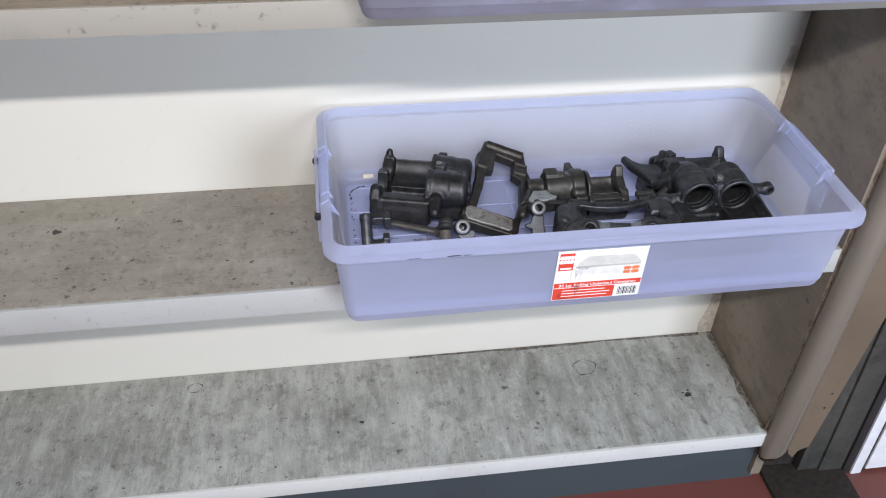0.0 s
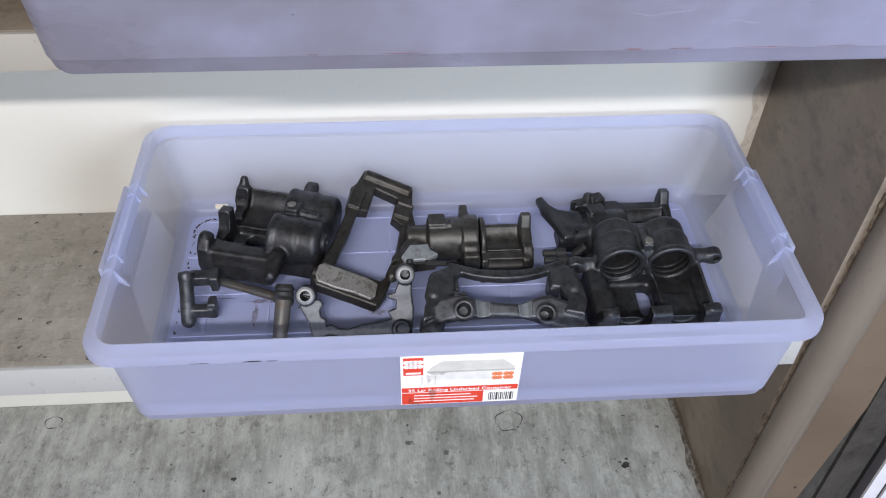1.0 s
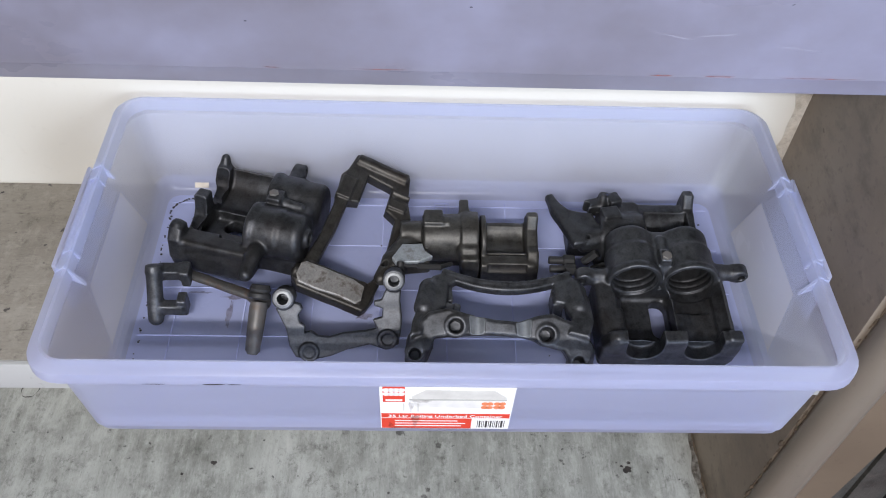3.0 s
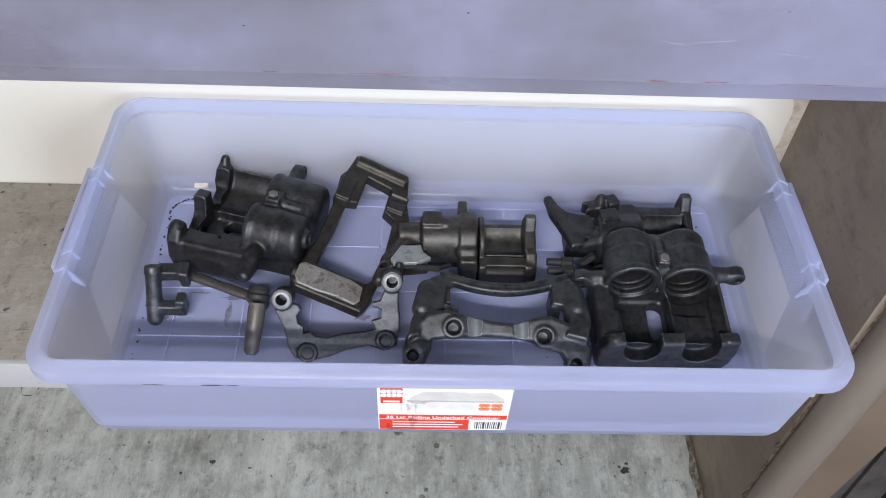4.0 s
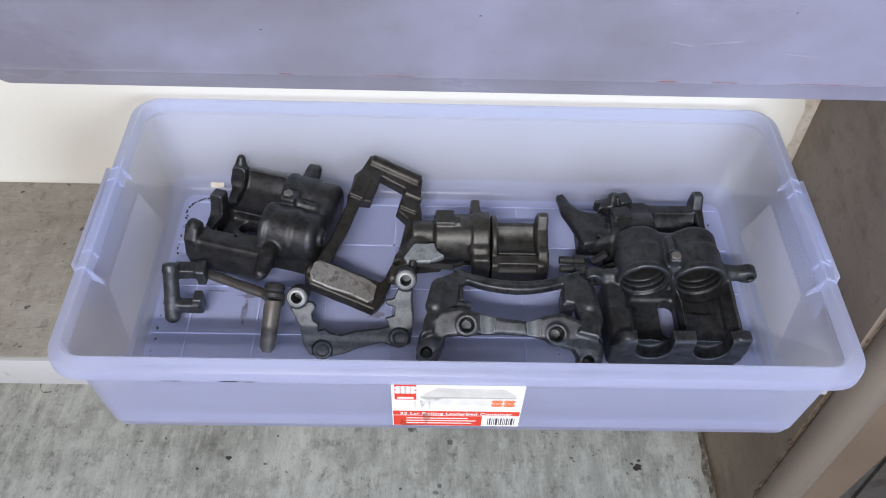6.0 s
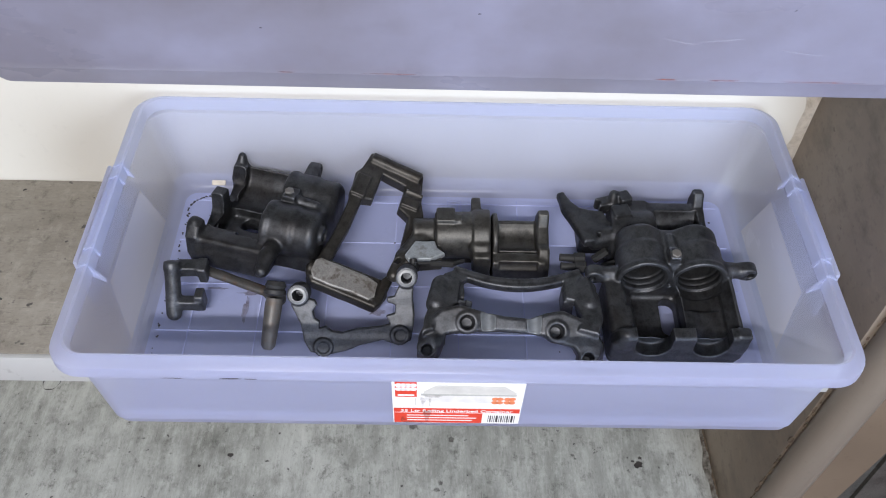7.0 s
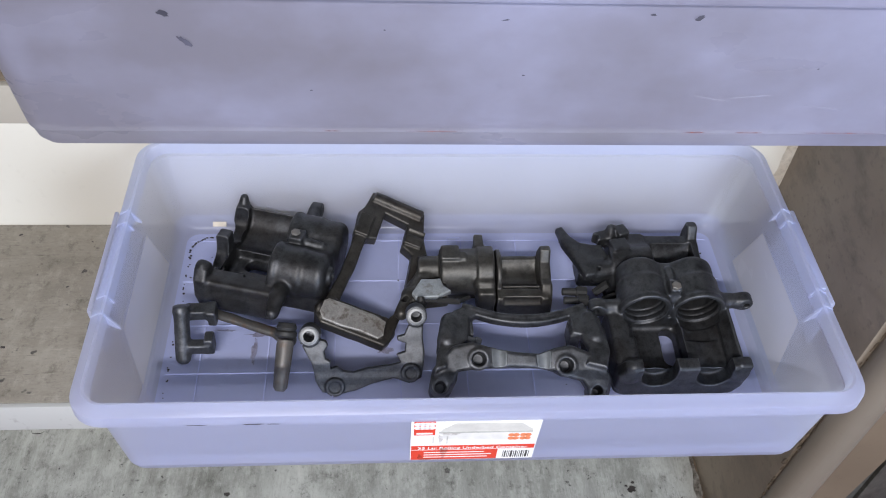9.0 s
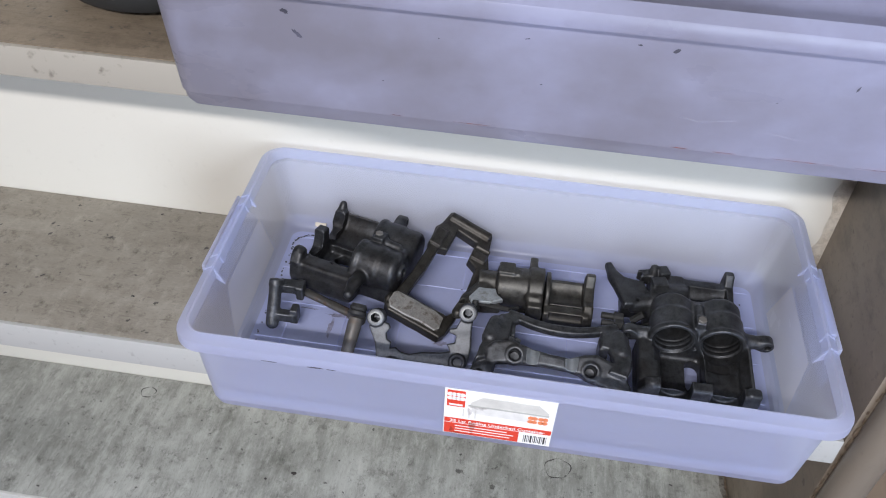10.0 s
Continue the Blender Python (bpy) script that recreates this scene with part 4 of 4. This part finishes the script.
    part("bleed_screw", bm, BLACK, ob, "small black screw")
    bm = bmesh.new()
    add_rod(bm, (-0.053, -0.061, 0.050), (-0.023, -0.060, 0.049), 0.0017, 8)
    add_rod(bm, (-0.035, -0.060, 0.0490), (-0.009, -0.060, 0.047), 0.0034, 8)
    add_rod(bm, (-0.011, -0.060, 0.047), (0.003, -0.048, 0.040), 0.0026, 8)
    part("spring_wire", bm, BLACK, ob, "thin black spring wire")
    return ob


def horned_caliper(m, words):
    """Single-piston sliding caliper with a flat horn; its pad trough is rolled towards the front."""
    ob = thing("brake_caliper", words, "brake caliper", m, "brake calipers")
    end = [(0.030, 0.006), (0.034, 0.050), (0.030, 0.068), (0.020, 0.070), (0.010, 0.056), (-0.018, 0.051), (-0.030, 0.046), (-0.044, 0.046), (-0.053, 0.030), (-0.050, 0.004)]
    horn = [(-0.0720, 0.033), (-0.0640, 0.036), (-0.0560, 0.019), (-0.0470, 0.009), (-0.0340, 0.005), (-0.0200, 0.004), (-0.0140, -0.016), (-0.0360, -0.044), (-0.0470, -0.0465), (-0.0570, -0.020), (-0.0680, 0.008)]
    adds = [solid_rod((-0.014, -0.016, 0.034), (0.038, -0.016, 0.034), 0.0290, 0.003), solid_box((0.012, -0.016, 0.022), (0.028, 0.026, 0.020), 0.005), solid_box((0.064, -0.012, 0.027), (0.030, 0.034, 0.0265), 0.004),
            solid_plate(end, (0.101, 0, 0), (0, 1, 0), (0, 0, 1), 0.0130, 0.003), solid_plate(horn, (0, 0, 0.056), (1, 0, 0), (0, 1, 0), 0.013, 0.004),
            solid_rod((-0.040, -0.033, 0.044), (0.028, -0.022, 0.046), 0.0130, 0.005), solid_box((-0.001, -0.006, 0.0625), (0.0105, 0.0095, 0.0050), 0.002, (0, 0, 12)),
            solid_box((0.006, 0.019, 0.054), (0.0075, 0.0085, 0.0125), 0.002, (0, 0, 20)), solid_box((-0.013, 0.017, 0.052), (0.015, 0.0075, 0.0085), 0.003, (0, 0, 14)), solid_limb((-0.008, 0.014, 0.056), (-0.006, 0.022, 0.063), 0.0065, 0.006),
            solid_box((0.020, 0.004, 0.040), (0.016, 0.020, 0.016), 0.005), solid_box((-0.016, 0.0, 0.012), (0.03, 0.018, 0.012), 0.004)]
    cuts = [solid_rod((0.041, -0.022, 0.062), (0.0915, -0.022, 0.062), 0.0300, 0.002), solid_rod((-0.027, 0.012, 0.02), (-0.027, 0.012, 0.1), 0.0046, 0.001), solid_rod((-0.030, -0.036, 0.04), (-0.030, -0.036, 0.08), 0.0022, 0.0005)]
    cast_part("casting", adds, cuts, (-0.078, -0.058, 0.0), (0.110, 0.042, 0.074), IRON_DARK, ob, blend=0.0030, seed=4.0)
    for dy in (0.0, -0.013):
        bm = bmesh.new()
        add_rod(bm, (-0.076, -0.060 + dy, 0.042), (-0.052, -0.061 + dy, 0.042), 0.0046, 12)
        add_rod(bm, (-0.060, -0.0605 + dy, 0.042), (-0.047, -0.0612 + dy, 0.042), 0.0070, 6)
        part("guide_pin", bm, BLACK, ob, "black guide pin")
    bm = bmesh.new()
    add_rod(bm, (-0.034, -0.052, 0.030), (-0.020, -0.050, 0.044), 0.0052, 6)
    add_rod(bm, (-0.026, -0.064, 0.030), (-0.010, -0.060, 0.034), 0.0046, 10)
    part("bleed_screw", bm, BLACK, ob, "small black screw")
    return ob


twin_caliper(Matrix.Translation((0.258, 1.114, FLOOR_Z)) @ Matrix.Rotation(radians(-15), 4, "Z") @ Matrix.Translation((0, 0.06, 0)) @ Matrix.Rotation(radians(-9), 4, "X") @ Matrix.Translation((0, -0.06, 0)), "dark cast-iron twin-piston brake caliper lying on its bridge in the container", IRON_DARK, -1, 0.010, (0.029, 0.056, 0.0335), 0.0230, True, 2.0)
twin_caliper(Matrix.Translation((0.7745, 0.944, FLOOR_Z - 0.002)) @ Matrix.Rotation(radians(90), 4, "Z") @ Matrix.Rotation(radians(-5), 4, "Y"), "dark cast-iron twin-piston brake caliper with two open grooved bores", IRON, 1, 0.0064, (0.0325, 0.062, 0.030), 0.0190, False, 0.0)
plated_caliper(Matrix.Translation((0.541, 1.092, FLOOR_Z)), "single-piston cast-iron brake caliper with a bare worn plate")
horned_caliper(Matrix.Translation((0.730, 1.110, FLOOR_Z)), "single-piston cast-iron brake caliper with a curved horn and guide pins")


def frame_bracket():
    """Rectangular caliper carrier propped up at its far end; x runs along it."""
    ends = Vector((0.411, 1.0165, 0.622)), Vector((0.4615, 1.1785, 0.652))
    x = (ends[1] - ends[0]).normalized()
    side = Vector((0.080, -0.034, -0.026)).normalized()
    side = (side - x * side.dot(x)).normalized()
    up = side.cross(x) if side.cross(x).z > 0 else x.cross(side)
    m = Matrix.Translation(ends[0]) @ Matrix((x, up.cross(x), up)).transposed().to_4x4()
    ob = thing("caliper_carrier", "rectangular cast caliper carrier propped up against other parts", "caliper carrier", m, "caliper carriers")
    rim = [(0.176, 0.033), (0.171, -0.037), (0.140, -0.044), (0.118, -0.055), (0.082, -0.052), (0.042, -0.050), (-0.008, -0.046), (-0.017, -0.041), (-0.016, 0.036), (-0.008, 0.044), (0.017, 0.040), (0.059, 0.0355), (0.100, 0.0355), (0.141, 0.041), (0.151, 0.036)]
    opening = [(0.152, 0.010), (0.148, -0.021), (0.116, -0.023), (0.109, -0.038), (0.064, -0.043), (0.026, -0.040), (0.016, -0.034), (0.016, 0.025), (0.040, 0.0235), (0.067, 0.021), (0.109, 0.021), (0.113, 0.009)]
    adds = [solid_plate(rim, (0, 0, 0.004), (1, 0, 0), (0, 1, 0), 0.018, 0.003, opening),
            solid_rod((0.169, 0.030, 0.001), (0.166, -0.035, 0.001), 0.0085, 0.002),
            solid_box((0.126, 0.029, 0.000), (0.016, 0.009, 0.0075), 0.002), solid_box((0.132, -0.034, 0.000), (0.012, 0.011, 0.0075), 0.002),
            solid_box((0.004, 0.002, -0.006), (0.014, 0.038, 0.012), 0.003), solid_rod((0.003, 0.036, -0.003), (0.003, 0.046, -0.003), 0.0095, 0.002)]
    for s in (-1, 1):
        adds += [solid_limb((0.004, 0.041 * s, -0.006), (0.0, 0.038 * s, -0.030), 0.008, 0.006)]
    cuts = [solid_box((0.142, 0.030, 0.012), (0.0016, 0.02, 0.007), 0.0005), solid_box((0.147, -0.030, 0.012), (0.0016, 0.02, 0.007), 0.0005), solid_box((0.158, -0.002, 0.013), (0.003, 0.022, 0.006), 0.002), solid_rod((0.137, -0.05, 0.010), (0.137, -0.022, 0.010), 0.005, 0.001)]
    cast_part("frame", adds, cuts, (-0.022, -0.060, -0.038), (0.185, 0.055, 0.016), IRON_WARM, ob, blend=0.0022, h=0.0011)
    end = [(0.015, 0.036), (0.0145, -0.020), (0.011, -0.034), (-0.006, -0.036), (-0.0125, -0.031), (-0.011, -0.010), (-0.013, 0.012), (-0.0125, 0.035), (-0.004, 0.041), (0.010, 0.041)]
    cast_part("worn_end", [solid_plate(end, (0, 0, 0.0078), (1, 0, 0), (0, 1, 0), 0.004, 0.0012)], [], (-0.016, -0.040, 0.002), (0.019, 0.044, 0.010), STEEL_WORN, ob, "bare pitted steel end face", h=0.0010, rough=0.0002)
    return ob


def arched_bracket():
    """Front carrier: a thick holed bar, two towers and a thin arched tie."""
    ob = thing("caliper_carrier", "grey cast caliper carrier with an arched tie bar and holed bosses", "caliper carrier", Matrix.Translation((0.599, 0.9665, FLOOR_Z)), "caliper carriers")
    ahead, n = Vector((0, 0.834, 0.552)), Vector((0, -0.552, 0.834))
    arch = [(-0.100, -0.040), (-0.098, -0.020), (-0.087, 0.019), (-0.077, 0.040)] + [(0.001 * x, 0.0325 + 3.6 * (0.001 * x - 0.005) ** 2) for x in range(-60, 71, 10)] + [(0.080, 0.033), (0.089, 0.011), (0.090, -0.019), (0.083, -0.040), (0.062, -0.034), (0.068, -0.014),
            (0.0615, 0.004), (0.052, 0.006)] + [(0.001 * x, 0.0205 + 4.0 * (0.001 * x - 0.003) ** 2) for x in range(52, -53, -8)] + [(-0.060, 0.027), (-0.063, 0.000), (-0.084, -0.018), (-0.089, -0.036)]
    bar = [(-0.102, -0.007), (-0.094, 0.005), (-0.081, 0.017), (-0.061, 0.022), (-0.043, 0.016), (-0.014, 0.010), (0.012, 0.008), (0.030, 0.014), (0.047, 0.017), (0.068, 0.008), (0.082, -0.003), (0.088, -0.016), (0.085, -0.032), (0.064, -0.033), (0.057, -0.0215), (0.044, -0.018), (0.027, -0.011),
           (0.015, -0.008), (-0.020, -0.006), (-0.060, -0.008), (-0.075, -0.010), (-0.081, -0.023), (-0.095, -0.028), (-0.105, -0.0235)]
    adds = [solid_plate(arch, (0, 0, 0.064), (1, 0, 0), (0, 1, 0), 0.011, 0.003), solid_plate(bar, (0, -0.030, 0.062), (1, 0, 0), ahead, 0.019, 0.004),
            solid_limb((-0.080, 0.030, 0.052), (-0.084, 0.020, 0.013), 0.012, 0.011), solid_limb((0.076, 0.026, 0.052), (0.084, 0.018, 0.013), 0.013, 0.011),
            solid_limb((-0.090, -0.036, 0.044), (-0.094, -0.034, 0.013), 0.014, 0.012), solid_limb((0.078, -0.040, 0.038), (0.082, -0.038, 0.013), 0.014, 0.012),
            solid_rod((-0.095, -0.050, 0.050), (-0.095, -0.042, 0.030), 0.0105, 0.002), solid_rod((0.073, -0.054, 0.042), (0.073, -0.046, 0.022), 0.0105, 0.002),
            solid_box((-0.062, 0.020, 0.046), (0.006, 0.011, 0.013), 0.002), solid_box((0.056, 0.016, 0.046), (0.006, 0.012, 0.014), 0.002),
            solid_limb((-0.086, 0.000, 0.058), (-0.082, 0.026, 0.060), 0.011, 0.009), solid_limb((0.078, 0.002, 0.058), (0.074, 0.028, 0.060), 0.011, 0.009)]
    ridge = [(0.001 * x, 0.0295 + 3.7 * (0.001 * x - 0.004) ** 2) for x in range(-64, 70, 7)]
    adds += [solid_limb((*a, 0.062), (*b, 0.062), 0.0030) for a, b in zip(ridge, ridge[1:])]
    cuts = [solid_box((-0.0355, -0.005, 0.078), (0.0012, 0.030, 0.020), 0.0005, (0, 0, 20)), solid_box((0.051, 0.022, 0.070), (0.0016, 0.004, 0.014), 0.0005)]
    for x, w in ((-0.0535, 0.003), (0.040, -0.005)):
        c = Vector((x, -0.030, 0.062)) + w * ahead
        adds.append(solid_rod(c - 0.016 * n, c + 0.0012 * n, 0.0118, 0.002))
        cuts += [solid_rod(c - 0.017 * n, c + 0.02 * n, 0.0064, 0.0008), solid_rod(c - 0.002 * n, c + 0.02 * n, 0.0074, 0.0008)]
    for x, w in ((-0.0315, 0.013), (0.0165, 0.012)):
        c = Vector((x, -0.030, 0.062)) + w * ahead
        cuts.append(solid_rod(c - 0.026 * ahead + 0.006 * n, c + 0.02 * ahead + 0.001 * n, 0.0088, 0.002))
    cuts += [solid_rod((-0.095, -0.060, 0.062), (-0.095, -0.044, 0.034), 0.0056, 0.001), solid_rod((0.073, -0.062, 0.055), (0.073, -0.048, 0.026), 0.0056, 0.001)]
    cast_part("casting", adds, cuts, (-0.115, -0.066, 0.0), (0.112, 0.058, 0.078), IRON, ob, blend=0.0022, cut_blend=0.0014, h=0.0011)
    face = solid_plate(bar, (0, -0.030, 0.062), (1, 0, 0), ahead, 0.019, 0.004)
    for x, w in ((-0.0315, 0.013), (0.0165, 0.012)):
        c = Vector((x, -0.030, 0.062)) + w * ahead
        groove = solid_rod(c - 0.026 * ahead + 0.006 * n, c + 0.02 * ahead + 0.001 * n, 0.0088, 0.002)
        skin = lambda p, g=groove: np.maximum(np.maximum(face(p) + 0.0006, -g(p) - 0.0003), g(p) - 0.0028)  # noqa: E731
        cast_part("machined_seat", [skin], [], c - Vector((0.011, 0.024, 0.026)), c + Vector((0.011, 0.022, 0.016)), STEEL_SEAT, ob, "pale machined saddle", h=0.0007, rough=0.0)
    bm = bmesh.new()
    add_rod(bm, (-0.072, 0.006, 0.058), (-0.050, 0.002, 0.052), 0.0046, 12)
    add_rod(bm, (-0.056, 0.003, 0.0536), (-0.049, 0.002, 0.0518), 0.0062, 12)
    part("pin", bm, IRON_DARK, ob, "short dark pin")
    return ob


def eyed_bracket():
    """Flat curved bracket with two bushed eyes."""
    ob = thing("mounting_bracket", "grey curved steel bracket with two bushed eyes on the tub floor", "bracket", Matrix.Translation((0.4245, 0.9665, FLOOR_Z)))
    o, v, n = Vector((-0.04, -0.012, 0.013)), Vector((0, 0.65, 0.76)), Vector((0, -0.76, 0.65))
    outline = [(-0.030, 0.035), (-0.019, 0.014), (-0.0155, -0.005), (-0.008, -0.018), (0.010, -0.021), (0.030, -0.016), (0.047, -0.009), (0.071, -0.003), (0.088, -0.009), (0.102, -0.003), (0.104, 0.010), (0.105, 0.026), (0.103, 0.045), (0.104, 0.058), (0.088, 0.058), (0.083, 0.046),
               (0.075, 0.044), (0.075, 0.039), (0.084, 0.036), (0.0835, 0.027), (0.074, 0.024), (0.079, 0.015), (0.068, 0.012), (0.042, 0.009), (0.027, 0.0045), (0.015, 0.006), (0.008, 0.011), (0.001, 0.009), (0.0015, 0.0165), (-0.004, 0.020), (-0.0055, 0.028), (-0.001, 0.035), (-0.004, 0.040), (-0.012, 0.042)]
    adds, cuts = [solid_plate(outline, o, (1, 0, 0), v, 0.008, 0.0014)], []
    eyes = [o + Vector((a, 0, 0)) + b * v for a, b in ((-0.0215, 0.046), (0.096, 0.067))]
    feet = [o + Vector((a, 0, 0)) + b * v for a, b in ((0.006, -0.012), (0.090, 0.003))]
    for e in eyes:
        adds += [solid_rod(e - 0.020 * n, e + 0.003 * n, 0.0118, 0.001)]
        cuts += [solid_rod(e - 0.019 * n, e + 0.02 * n, 0.0060, 0.0006)]
    for c in feet:
        adds.append(solid_rod(c - 0.008 * n, c + 0.0022 * n, 0.0108, 0.0015))
        cuts += [solid_rod(c + 0.001 * n, c + 0.02 * n, 0.0066, 0.0008)]
    cast_part("plate", adds, cuts, (-0.080, -0.045, -0.004), (0.080, 0.060, 0.078), IRON, ob, blend=0.0014, h=0.0010)
    for e in eyes:
        bm = bmesh.new()
        prof = [(0.0060, -0.002), (0.0098, 0.0), (0.0098, 0.0042), (0.0088, 0.0048), (0.0062, 0.0048)]
        add_turned(bm, prof, along(e, e + n), 24)
        bmesh.ops.delete(bm, geom=[f for f in bm.faces if len(f.verts) > 4], context="FACES")
        part("bush", bm, STEEL, ob, "bare steel bush")
    return ob


def pin_carrier():
    """Slim carrier with an upright post, a tie bar and a rusted guide pin."""
    ob = thing("caliper_carrier", "slim caliper carrier with a grey post and a rusted guide pin", "caliper carrier", Matrix.Translation((0.279, 1.000, FLOOR_Z)), "caliper carriers")
    adds = [solid_limb((-0.058, 0.016, 0.052), (-0.058, -0.014, 0.010), 0.0085, 0.0085), solid_box((-0.040, 0.022, 0.046), (0.014, 0.008, 0.007), 0.002), solid_box((-0.026, 0.022, 0.042), (0.005, 0.010, 0.011), 0.002),
            solid_box((-0.040, -0.006, 0.018), (0.012, 0.006, 0.007), 0.002), solid_box((-0.029, -0.002, 0.020), (0.005, 0.008, 0.012), 0.002), solid_rod((-0.058, 0.0165, 0.050), (-0.058, 0.0215, 0.057), 0.0092, 0.001)]
    cast_part("post", adds, [], (-0.075, -0.03, 0.0), (-0.015, 0.04, 0.065), IRON, ob, blend=0.003)
    cast_part("tie_bar", [solid_limb((-0.024, 0.028, 0.034), (0.052, 0.000, 0.030), 0.006, 0.006, 0.8), solid_limb((0.052, 0.0, 0.030), (0.060, -0.010, 0.034), 0.009, 0.009)], [], (-0.04, -0.02, 0.015), (0.08, 0.04, 0.05), STEEL_RUST, ob, "rusted tie bar")
    bm = bmesh.new()
    add_turned(bm, [(0.0050, 0.0), (0.0078, 0.004), (0.0090, 0.030), (0.0095, 0.050), (0.0085, 0.056)], along((0.052, -0.060, 0.008), (0.059, -0.012, 0.048)), 18)
    part("guide_pin", bm, STEEL_RUST, ob, "rust-streaked guide pin")
    bm = bmesh.new()
    add_turned(bm, [(0.0085, 0.0), (0.0120, 0.002), (0.0120, 0.006), (0.0100, 0.008), (0.0115, 0.011), (0.0095, 0.016)], along((0.0585, -0.016, 0.046), (0.060, -0.004, 0.056)), 18)
    part("boot", bm, BLACK, ob, "black rubber pin boot")
    return ob


frame_bracket()
arched_bracket()
eyed_bracket()
pin_carrier()

tagged(part("paint_chip", add_box(bmesh.new(), -0.0085, 0.0085, -0.0032, 0.0032, -0.0007, 0.0007, 0.0003, Matrix.Translation((0.236, 1.1890, FLOOR_Z + 0.0165)) @ Matrix.Rotation(radians(48), 4, "X")), CREAM_CHIP), "small cream chip lying on the tub floor", "chip")
bm = bmesh.new()
add_turned(bm, [(0.075, 0.0), (0.095, 0.008), (0.11, 0.03), (0.115, 0.09), (0.112, 0.092), (0.105, 0.03), (0.09, 0.012)], pose(0.10, 1.085, TOP_Z + 0.0005), 40)
tagged(part("dish", bm, BLACK), "black rubber dish standing on the upper shelf", "dish")
